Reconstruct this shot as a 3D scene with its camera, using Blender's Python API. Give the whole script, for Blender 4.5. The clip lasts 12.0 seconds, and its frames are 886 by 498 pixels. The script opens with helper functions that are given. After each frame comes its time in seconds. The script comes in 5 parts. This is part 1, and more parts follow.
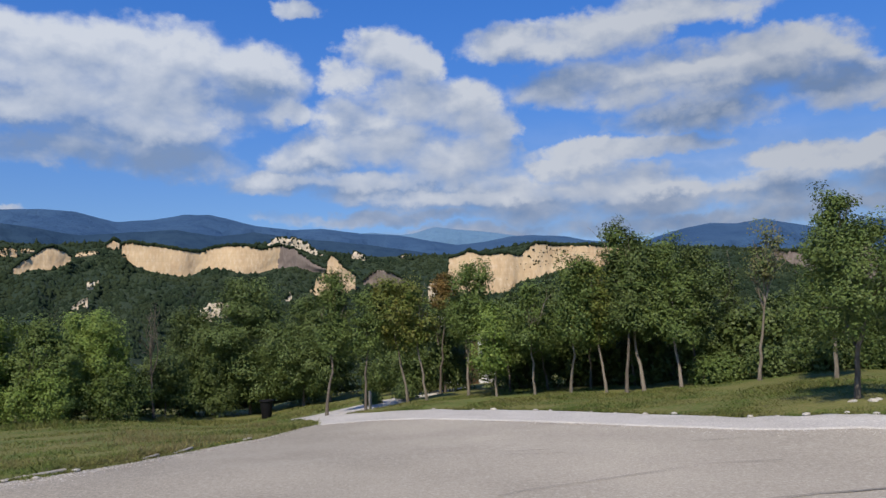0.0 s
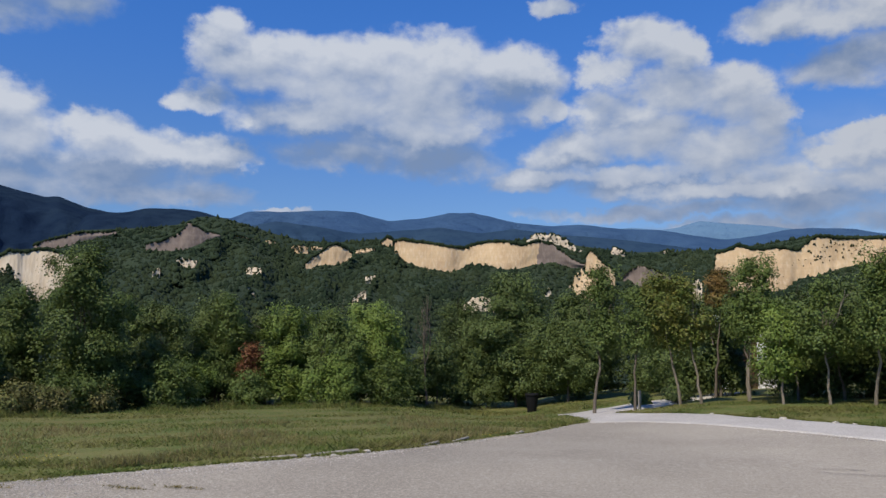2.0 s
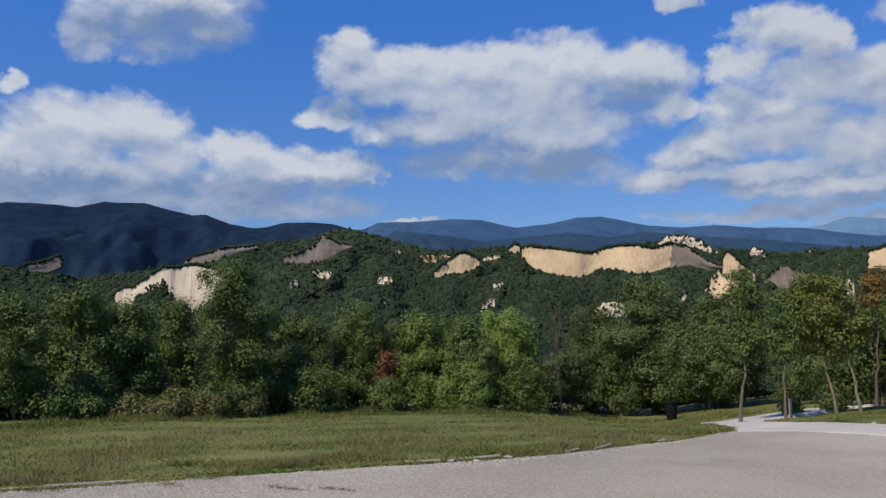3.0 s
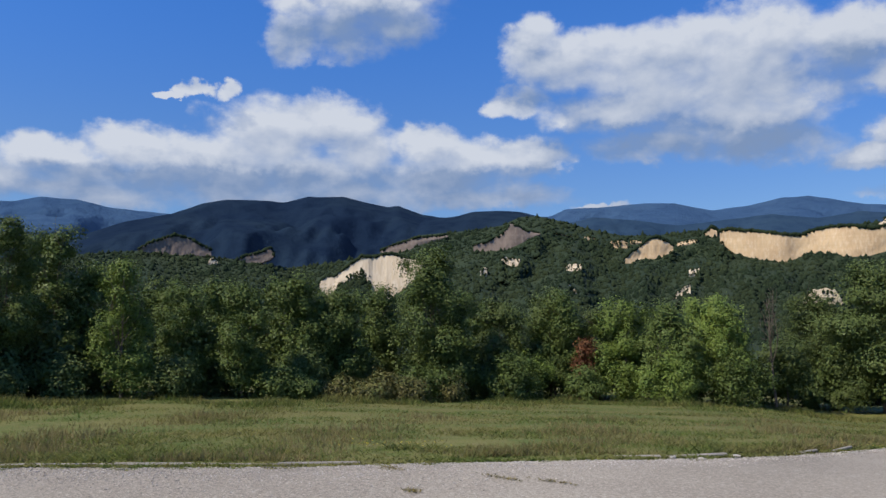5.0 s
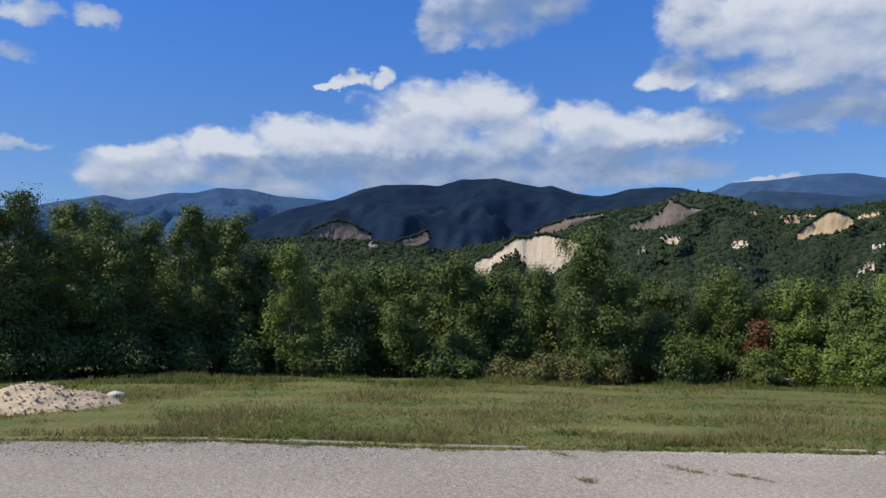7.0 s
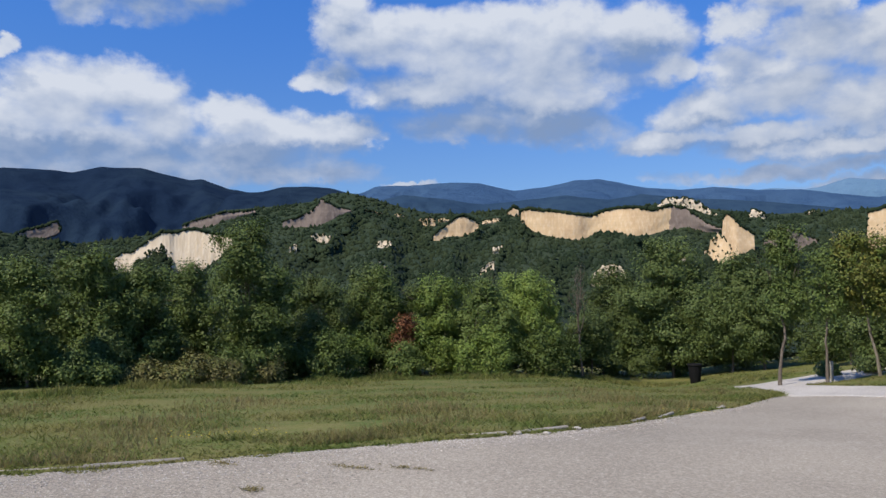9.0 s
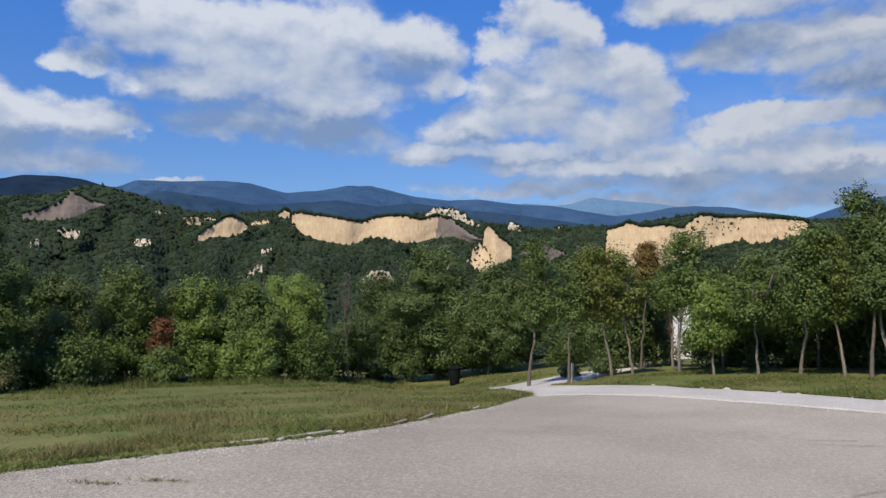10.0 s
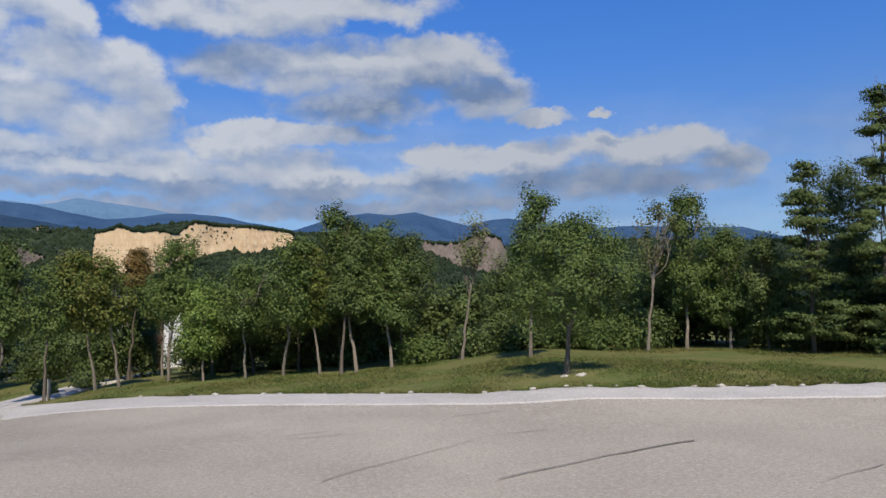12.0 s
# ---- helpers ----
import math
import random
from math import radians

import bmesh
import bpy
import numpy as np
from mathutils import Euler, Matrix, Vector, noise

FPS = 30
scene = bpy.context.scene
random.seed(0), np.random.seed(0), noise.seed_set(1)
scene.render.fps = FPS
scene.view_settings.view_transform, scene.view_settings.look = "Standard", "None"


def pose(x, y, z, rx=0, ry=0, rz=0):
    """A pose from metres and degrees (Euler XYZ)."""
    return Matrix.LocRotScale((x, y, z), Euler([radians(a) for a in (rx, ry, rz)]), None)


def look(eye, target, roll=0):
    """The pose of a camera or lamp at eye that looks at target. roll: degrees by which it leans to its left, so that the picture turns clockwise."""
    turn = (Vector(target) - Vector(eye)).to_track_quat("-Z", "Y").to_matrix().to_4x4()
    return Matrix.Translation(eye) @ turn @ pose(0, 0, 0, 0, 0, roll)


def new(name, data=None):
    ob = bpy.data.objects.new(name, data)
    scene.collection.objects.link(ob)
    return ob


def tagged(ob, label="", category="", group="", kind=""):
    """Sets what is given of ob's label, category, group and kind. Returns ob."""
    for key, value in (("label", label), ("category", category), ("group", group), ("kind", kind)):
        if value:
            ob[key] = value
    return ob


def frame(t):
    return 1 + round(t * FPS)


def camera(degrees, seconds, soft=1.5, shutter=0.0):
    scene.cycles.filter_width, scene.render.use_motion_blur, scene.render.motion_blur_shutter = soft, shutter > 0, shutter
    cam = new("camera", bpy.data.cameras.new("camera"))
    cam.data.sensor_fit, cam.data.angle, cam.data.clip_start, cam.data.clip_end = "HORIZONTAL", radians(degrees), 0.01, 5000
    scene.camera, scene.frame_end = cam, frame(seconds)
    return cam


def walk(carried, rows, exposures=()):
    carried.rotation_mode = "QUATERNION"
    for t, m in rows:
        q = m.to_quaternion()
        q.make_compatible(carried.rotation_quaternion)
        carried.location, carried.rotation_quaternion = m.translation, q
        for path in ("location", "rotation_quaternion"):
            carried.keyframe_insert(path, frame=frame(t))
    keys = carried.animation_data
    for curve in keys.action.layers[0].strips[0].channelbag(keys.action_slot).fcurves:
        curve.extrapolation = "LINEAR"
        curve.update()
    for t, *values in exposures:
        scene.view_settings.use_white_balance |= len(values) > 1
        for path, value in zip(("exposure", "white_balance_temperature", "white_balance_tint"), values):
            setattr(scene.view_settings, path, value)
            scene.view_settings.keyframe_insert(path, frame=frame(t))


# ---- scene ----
EYE = 1.65


def rnd(seed):
    return np.random.default_rng(seed)


# ---- camera ----
PATH = [  # seconds, x, y, z, pitch, roll, yaw
    (0.0, -0.000, 0.000, 1.659, 5.77, 1.62, -0.16),
    (0.5, -0.076, 0.087, 1.657, 5.61, 0.87, 5.01),
    (1.0, -0.135, 0.190, 1.660, 6.49, 0.84, 9.79),
    (1.5, -0.214, 0.271, 1.659, 6.13, 0.66, 15.69),
    (2.0, -0.294, 0.302, 1.653, 5.74, 0.03, 18.69),
    (2.5, -0.363, 0.274, 1.655, 6.18, 0.72, 22.26),
    (3.0, -0.384, 0.198, 1.645, 6.30, 0.61, 28.17),
    (3.2, -0.410, 0.182, 1.643, 6.47, 0.60, 29.53),
    (4.8, -0.769, 0.277, 1.660, 6.15, 0.73, 40.65),
    (5.0, -0.808, 0.283, 1.655, 5.46, 0.20, 42.01),
    (5.5, -0.861, 0.329, 1.649, 4.99, -0.01, 47.11),
    (6.0, -0.957, 0.372, 1.649, 3.86, 0.33, 53.85),
    (6.5, -1.089, 0.410, 1.651, 3.96, -0.07, 53.82),
    (6.7, -1.134, 0.429, 1.649, 4.05, 0.23, 53.83),
    (7.5, -1.300, 0.530, 1.645, 4.10, 0.05, 51.20),
    (8.3, -1.469, 0.638, 1.641, 4.10, -0.12, 40.72),
    (8.5, -1.512, 0.659, 1.643, 4.01, 0.24, 36.80),
    (9.0, -1.582, 0.650, 1.642, 3.61, 0.93, 28.06),
    (9.5, -1.584, 0.641, 1.638, 3.87, 0.02, 19.99),
    (10.0, -1.567, 0.636, 1.644, 3.78, 0.10, 11.13),
    (10.5, -1.601, 0.660, 1.649, 4.01, 1.58, 1.50),
    (11.0, -1.632, 0.619, 1.651, 4.16, 1.44, -8.16),
    (11.5, -1.609, 0.643, 1.651, 4.23, 0.40, -17.12),
    (12.0, -1.567, 0.594, 1.645, 4.05, 0.79, -25.05),
]
cam = camera(59.47, 12.0, soft=1.5)
walk(cam, [(t, pose(x, y, z, 90 + p, r, w)) for t, x, y, z, p, r, w in PATH],
     exposures=[(0.0, -0.02), (1.0, -0.07), (2.0, -0.12), (3.0, -0.11), (5.0, 0.0), (6.5, 0.02), (8.5, 0.10), (9.5, 0.08), (10.5, 0.01), (12.0, -0.03)])

# ---- light ----
SUN_WAY = Vector((-0.21, -0.61, 0.77)).normalized()
sun = new("sun", bpy.data.lights.new("sun", "SUN"))
sun.data.energy, sun.data.angle, sun.data.color = 4.6, radians(0.5), (1.0, 0.90, 0.76)
sun.matrix_world = look(SUN_WAY * 100, (0, 0, 0))

CLOUDS = {}  # per cloud: azimuth, elevation, half width, half height, degrees
CLOUDS["main"] = [
    (35.1, 19.8, 2.5, 2.3), (31.7, 18.7, 4.6, 2.3), (25.8, 18.3, 7.2, 2.9), (19.3, 18.3, 6.3, 2.9), (13.4, 18.1, 3.7, 2.5), (36.2, 16.1, 2.4, 1.0), (29.1, 15.1, 5.9, 1.6), (22.3, 14.0, 6.3, 2.0), (18.6, 12.1, 4.6, 1.4), (11.3, 16.1, 2.0, 1.2), (20.6, 16.2, 8.4, 2.4), (25.8, 12.5, 5.0, 1.2), (3.2, 8.2, 9.1, 0.6), ]
CLOUDS["tower"] = [
    (3.9, 19.8, 2.8, 1.8), (0.9, 18.9, 2.2, 1.5), (6.4, 18.1, 2.3, 1.3), (1.4, 16.7, 3.3, 1.9), (-2.6, 15.8, 3.1, 2.2), (-4.6, 14.3, 2.0, 2.2), (5.8, 15.2, 3.4, 1.9), (3.4, 13.5, 4.8, 1.9), (-1.7, 12.1, 4.7, 2.2), (9.0, 12.8, 3.1, 1.6), (11.9, 10.9, 3.6, 1.0), (5.9, 10.5, 4.2, 1.2), (1.3, 9.8, 4.6, 1.5), (-4.0, 9.7, 4.5, 1.8), ]
CLOUDS["east"] = [
    (-6.3, 20.4, 4.3, 1.4), (-11.5, 20.3, 5.7, 1.7), (-18.1, 21.3, 6.8, 1.3), (-9.9, 17.2, 4.4, 1.3), (-15.7, 17.1, 7.1, 1.9), (-21.6, 17.1, 6.3, 2.1), (-26.6, 17.1, 3.8, 1.9), (-28.3, 15.1, 3.3, 1.6), (-32.5, 13.5, 2.5, 0.6), (-19.1, 14.4, 6.7, 1.2), (-24.1, 18.3, 4.2, 1.3), ]
CLOUDS["east_band"] = [
    (-13.3, 12.5, 7.4, 1.0), (-18.2, 12.6, 2.9, 0.7), (-10.0, 11.4, 4.8, 1.0), (-12.5, 9.9, 6.1, 1.6), (-15.7, 8.7, 6.6, 1.4), (-7.3, 8.7, 4.7, 1.6), (-13.3, 7.1, 4.9, 1.0), (-3.6, 6.9, 7.6, 0.7), (-19.1, 6.9, 6.6, 0.7), (-26.6, 7.4, 8.2, 0.8), ]
CLOUDS["low_east"] = [
    (-29.9, 10.5, 6.5, 1.4), (-37.3, 11.1, 5.8, 1.4), (-41.2, 10.7, 4.9, 1.6), (-45.7, 9.6, 2.5, 1.1), (-34.0, 8.8, 7.9, 1.6), (-41.9, 8.5, 5.2, 1.2), (-25.8, 11.1, 4.6, 1.0), (-36.9, 13.6, 1.1, 0.3), (-24.1, 8.7, 5.8, 1.6), ]
CLOUDS["bank"] = [
    (73.8, 9.6, 4.9, 1.5), (69.3, 11.1, 2.9, 1.5), (64.2, 12.2, 3.1, 1.7), (65.6, 9.8, 5.8, 1.6), (59.8, 11.7, 4.9, 2.0), (54.9, 13.5, 4.6, 2.6), (50.8, 14.4, 3.8, 2.0), (56.5, 10.3, 8.3, 1.6), (48.1, 13.2, 2.9, 2.6), (49.0, 10.3, 7.5, 2.0), (43.1, 13.0, 3.3, 1.6), (39.7, 12.0, 3.7, 1.8), (36.4, 11.8, 3.2, 1.6), (34.0, 11.7, 2.0, 1.2), (42.3, 10.4, 6.9, 1.6), (75.7, 8.3, 2.6, 1.1), (66.7, 8.8, 7.7, 1.0), (50.7, 9.2, 10.4, 0.9), (39.7, 9.3, 6.4, 0.9), ]
CLOUDS["high"] = [
    (53.4, 20.3, 2.1, 1.7), (50.0, 21.0, 3.8, 1.9), (45.7, 21.9, 3.8, 1.7), (48.4, 23.3, 6.4, 1.8), (61.5, 15.9, 1.0, 0.3), (60.0, 16.4, 1.0, 0.5), (57.8, 16.3, 1.1, 0.7), (30.4, 8.4, 2.3, 0.3), ]
CLOUDS["west"] = [
    (82.2, 18.8, 2.3, 0.8), (77.7, 19.1, 1.8, 0.7), (82.7, 16.1, 1.6, 0.8), (82.5, 10.7, 3.0, 0.4), ]
CLOUDS["small"] = [
    (10.1, 22.9, 1.9, 0.7), ]
THIN = {"low_east": 0.05, "west": 0.45, "small": 0.1}


def link(tree, a, b):
    tree.links.new(a, b)


def math_node(tree, op, a, b=None, c=None):
    n = tree.nodes.new("ShaderNodeMath")
    n.operation = op
    for i, v in enumerate((a, b, c)):
        if v is None:
            continue
        if isinstance(v, (int, float)):
            n.inputs[i].default_value = v
        else:
            link(tree, v, n.inputs[i])
    return n.outputs[0]


def vec_node(tree, op, a, b=None, c=None, out=0):
    n = tree.nodes.new("ShaderNodeVectorMath")
    n.operation = op
    for i, v in enumerate((a, b, c)):
        if v is None:
            continue
        if isinstance(v, (tuple, list)):
            n.inputs[i].default_value = v
        else:
            link(tree, v, n.inputs[i])
    return n.outputs[out]


def noise_node(tree, vector, scale, detail=6, rough=0.6, distortion=0.0):
    n = tree.nodes.new("ShaderNodeTexNoise")
    n.inputs["Scale"].default_value, n.inputs["Detail"].default_value = scale, detail
    n.inputs["Roughness"].default_value, n.inputs["Distortion"].default_value = rough, distortion
    if vector is not None:
        link(tree, vector, n.inputs["Vector"])
    return n


def range_node(tree, v, a, b, c=0.0, d=1.0, smooth=True):
    n = tree.nodes.new("ShaderNodeMapRange")
    n.interpolation_type = "SMOOTHSTEP" if smooth else "LINEAR"
    link(tree, v, n.inputs[0])
    for i, x in enumerate((a, b, c, d)):
        n.inputs[i + 1].default_value = x
    return n.outputs[0]


def mix_node(tree, f, a, b, blend="MIX"):
    n = tree.nodes.new("ShaderNodeMix")
    n.data_type, n.blend_type = "RGBA", blend
    for i, v in ((0, f), (6, a), (7, b)):
        if isinstance(v, (int, float)):
            n.inputs[i].default_value = v
        elif isinstance(v, (tuple, list)):
            n.inputs[i].default_value = (*v[:3], 1)
        else:
            link(tree, v, n.inputs[i])
    return n.outputs[2]


def cloud_field():
    """A node group: how deep a place of the sky (azimuth, elevation) lies inside the clouds."""
    g = bpy.data.node_groups.new("cloud_field", "ShaderNodeTree")
    g.interface.new_socket("place", in_out="INPUT", socket_type="NodeSocketVector")
    g.interface.new_socket("depth", in_out="OUTPUT", socket_type="NodeSocketFloat")
    gin, gout = g.nodes.new("NodeGroupInput"), g.nodes.new("NodeGroupOutput")
    best = None
    for name, blobs in CLOUDS.items():
        for a, e, w, h in blobs:
            v = vec_node(g, "MULTIPLY_ADD", gin.outputs[0], (1 / w, 1 / h, 0), (-a / w, -e / h, 0))
            d = vec_node(g, "DOT_PRODUCT", v, v, out=1)
            if THIN.get(name):
                d = math_node(g, "ADD", d, THIN[name])
            best = d if best is None else math_node(g, "SMOOTH_MIN", best, d, 0.5)
    link(g, math_node(g, "MAXIMUM", math_node(g, "SUBTRACT", 1.0, best), -2.0), gout.inputs[0])
    return g


def make_sky():
    world = bpy.data.worlds.new("sky")
    scene.world = world
    world.use_nodes = True
    t = world.node_tree
    t.nodes.clear()
    out, back = t.nodes.new("ShaderNodeOutputWorld"), t.nodes.new("ShaderNodeBackground")
    sky = t.nodes.new("ShaderNodeTexSky")
    sky.sky_type, sky.sun_disc = "NISHITA", False
    sky.sun_elevation, sky.sun_rotation = radians(50), radians(199)
    sky.air_density, sky.dust_density, sky.ozone_density = 1.0, 0.3, 3.0
    place = t.nodes.new("ShaderNodeTexCoord").outputs["Generated"]
    xyz = t.nodes.new("ShaderNodeSeparateXYZ")
    link(t, place, xyz.inputs[0])
    az = math_node(t, "MULTIPLY", math_node(t, "ARCTAN2", xyz.outputs[0], xyz.outputs[1]), -57.2958)
    el = math_node(t, "MULTIPLY", math_node(t, "ARCSINE", xyz.outputs[2]), 57.2958)
    p = t.nodes.new("ShaderNodeCombineXYZ")
    link(t, az, p.inputs[0])
    link(t, el, p.inputs[1])
    p = p.outputs[0]
    stretched = vec_node(t, "MULTIPLY", p, (1, 1.5, 1))
    warp = noise_node(t, stretched, 0.2, 5, 0.6).outputs["Color"]
    warped = vec_node(t, "MULTIPLY_ADD", vec_node(t, "SUBTRACT", warp, (0.5, 0.5, 0.5)), (4.0, 2.6, 0), p)
    small = noise_node(t, p, 0.8, 4, 0.6).outputs["Color"]
    warped = vec_node(t, "MULTIPLY_ADD", vec_node(t, "SUBTRACT", small, (0.5, 0.5, 0.5)), (1.7, 1.2, 0), warped)
    group = cloud_field()

    def puffs(shift):
        return noise_node(t, vec_node(t, "ADD", stretched, (0.5 * shift, 1.5 * shift, 0)), 0.27, 7, 0.52, 0.1).outputs[0]

    def depth(shift, puff, rag):
        f = t.nodes.new("ShaderNodeGroup")
        f.node_tree = group
        link(t, vec_node(t, "ADD", warped, (0.25 * shift, shift, 0)), f.inputs[0])
        return math_node(t, "MULTIPLY_ADD", math_node(t, "SUBTRACT", puff, 0.5), rag, f.outputs[0])

    puff, puff_up = puffs(0.0), puffs(0.8)
    here, above, below = depth(0.0, puff, 2.1), depth(2.0, puff_up, 0.9), depth(-2.8, puff, 0.9)
    # a few more clouds overhead and behind
    rest = noise_node(t, vec_node(t, "MULTIPLY", place, (1, 1, 2)), 2.6, 7, 0.55).outputs[0]
    rest = math_node(t, "MULTIPLY", range_node(t, rest, 0.55, 0.68), range_node(t, xyz.outputs[1], 0.1, -0.2))
    lit = math_node(t, "MULTIPLY_ADD", range_node(t, below, -0.9, 0.9), 0.56, range_node(t, above, 1.0, -0.7, 0.0, 0.47))
    relief = math_node(t, "SUBTRACT", puff, puff_up)
    lit = math_node(t, "MULTIPLY_ADD", relief, 1.05, lit)
    lit = math_node(t, "ADD", lit, range_node(t, el, 13, 6, 0.0, 0.22))
    lit = math_node(t, "MINIMUM", math_node(t, "MAXIMUM", lit, 0.0), 1.0)
    sharp, soft_edge = range_node(t, here, -0.45, 0.55), range_node(t, here, -0.62, 1.2)
    edge = t.nodes.new("ShaderNodeMix")
    for k, v in ((0, lit), (2, soft_edge), (3, sharp)):
        link(t, v, edge.inputs[k])
    mask = math_node(t, "MAXIMUM", edge.outputs[0], math_node(t, "MULTIPLY", rest, 0.8))
    streak = noise_node(t, vec_node(t, "MULTIPLY", p, (0.35, 1.3, 1)), 0.22, 5, 0.55).outputs[0]
    veil = math_node(t, "MULTIPLY", range_node(t, streak, 0.3, 0.7, 0.1, 0.5), range_node(t, az, 12, -18))
    veil = math_node(t, "MULTIPLY", veil, range_node(t, el, 17, 8))
    mask = math_node(t, "MAXIMUM", mask, veil)
    cloud = mix_node(t, lit, (0.20, 0.29, 0.475), (0.60, 0.645, 0.735))
    cloud = vec_node(t, "SCALE", cloud)
    link(t, range_node(t, az, -45, 25, 0.78, 1.03), cloud.node.inputs[3])
    tint = mix_node(t, range_node(t, el, 4, 26), (0.062, 0.078, 0.106), (0.042, 0.092, 0.165))
    blue = mix_node(t, 1.0, sky.outputs[0], tint, "MULTIPLY")
    link(t, mix_node(t, mask, blue, cloud), back.inputs[0])
    back.inputs[1].default_value = 1.0
    link(t, back.outputs[0], out.inputs[0])


make_sky()


# ---- materials ----
def material(name, colors, scales=(1.0, 8.0), rough=0.9, bump=0.3, bump_size=0.02, stretch=(1, 1, 1), island=0.0, object_random=0.0,
             translucent=0.0, haze_glow=0.0, spec=0.2, metal=0.0, speckle=0.0, chips=0.0, strata=0.0):
    """Two noises, wide and fine, run through three colours; island and object_random vary the lightness piece by piece."""
    m = bpy.data.materials.new(name)
    m.use_nodes = True
    t = m.node_tree
    t.nodes.clear()
    out, bsdf = t.nodes.new("ShaderNodeOutputMaterial"), t.nodes.new("ShaderNodeBsdfPrincipled")
    place = vec_node(t, "MULTIPLY", t.nodes.new("ShaderNodeTexCoord").outputs["Object"], stretch)
    wide = noise_node(t, place, scales[0], 4, 0.55).outputs[0]
    fine = noise_node(t, place, scales[1], 6, 0.65).outputs[0]
    col = mix_node(t, range_node(t, wide, 0.35, 0.65), colors[0], colors[1])
    col = mix_node(t, range_node(t, fine, 0.42, 0.75), col, colors[2])
    if speckle:
        grains = noise_node(t, place, 34.0, 3, 0.7).outputs[0]
        worn = noise_node(t, vec_node(t, "MULTIPLY", place, (1.0, 0.5, 1)), 0.12, 5, 0.6).outputs[0]
        f = math_node(t, "MULTIPLY", range_node(t, grains, 0.3, 0.7, 1 - speckle, 1 + speckle, False), range_node(t, worn, 0.3, 0.7, 0.84, 1.14, False))
        col = vec_node(t, "SCALE", col)
        link(t, f, col.node.inputs[3])
    if strata:
        # level beds and rain streaks
        raw = t.nodes.new("ShaderNodeTexCoord").outputs["Object"]
        beds = noise_node(t, vec_node(t, "MULTIPLY", raw, (0.012, 0.012, 0.55)), 1.0, 4, 0.6).outputs[0]
        streaks = noise_node(t, vec_node(t, "MULTIPLY", raw, (0.6, 0.6, 0.03)), 1.0, 4, 0.6).outputs[0]
        f = math_node(t, "MULTIPLY", range_node(t, beds, 0.3, 0.7, 1 - strata, 1 + strata, False), range_node(t, streaks, 0.3, 0.7, 1 - strata, 1 + strata, False))
        col = vec_node(t, "SCALE", col)
        link(t, f, col.node.inputs[3])
    if chips:
        # loose stone chips, thicker towards the far side of the lot
        cell = t.nodes.new("ShaderNodeTexVoronoi")
        cell.inputs["Scale"].default_value = 62.0
        link(t, place, cell.inputs["Vector"])
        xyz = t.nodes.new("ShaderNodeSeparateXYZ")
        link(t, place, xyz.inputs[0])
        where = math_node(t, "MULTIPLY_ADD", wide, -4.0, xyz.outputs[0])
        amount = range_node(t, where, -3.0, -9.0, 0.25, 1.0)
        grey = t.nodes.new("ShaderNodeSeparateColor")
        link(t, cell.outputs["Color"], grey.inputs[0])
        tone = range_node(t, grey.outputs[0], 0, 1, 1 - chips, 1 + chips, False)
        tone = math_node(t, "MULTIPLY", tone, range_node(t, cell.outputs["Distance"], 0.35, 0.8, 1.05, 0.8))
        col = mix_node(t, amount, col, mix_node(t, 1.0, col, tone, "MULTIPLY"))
        # the tone rises from 0.93 to 1.14 towards the east side
        graded = vec_node(t, "SCALE", col)
        link(t, range_node(t, where, -11.0, 1.0, 0.93, 1.14), graded.node.inputs[3])
        col = graded
    value = None
    if island:
        r = t.nodes.new("ShaderNodeNewGeometry").outputs["Random Per Island"]
        value = range_node(t, r, 0, 1, 1 - island, 1 + island, False)
    if object_random:
        r = t.nodes.new("ShaderNodeObjectInfo").outputs["Random"]
        o = range_node(t, r, 0, 1, 1 - object_random, 1 + object_random, False)
        value = o if value is None else math_node(t, "MULTIPLY", value, o)
    if value is not None:
        col = vec_node(t, "SCALE", col)
        link(t, value, col.node.inputs[3])
    link(t, col, bsdf.inputs["Base Color"])
    bsdf.inputs["Roughness"].default_value, bsdf.inputs["Metallic"].default_value = rough, metal
    bsdf.inputs["Specular IOR Level"].default_value = spec
    if bump:
        b = t.nodes.new("ShaderNodeBump")
        b.inputs["Strength"].default_value, b.inputs["Distance"].default_value = bump, bump_size
        link(t, fine, b.inputs["Height"])
        link(t, b.outputs[0], bsdf.inputs["Normal"])
    # emits the base colour, standing in for haze over far ranges
    if haze_glow:
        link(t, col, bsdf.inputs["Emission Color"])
        bsdf.inputs["Emission Strength"].default_value = haze_glow
    shader = bsdf.outputs[0]
    if translucent:
        tr, mx = t.nodes.new("ShaderNodeBsdfTranslucent"), t.nodes.new("ShaderNodeMixShader")
        link(t, col, tr.inputs[0])
        mx.inputs[0].default_value = translucent
        link(t, shader, mx.inputs[1])
        link(t, tr.outputs[0], mx.inputs[2])
        shader = mx.outputs[0]
    link(t, shader, out.inputs[0])
    return m


def leaf_material(name, a, b, c):
    return material(name, (a, b, c), (0.9, 5.0), 0.5, 0, island=0.16, object_random=0.14, translucent=0.10, spec=0.15)


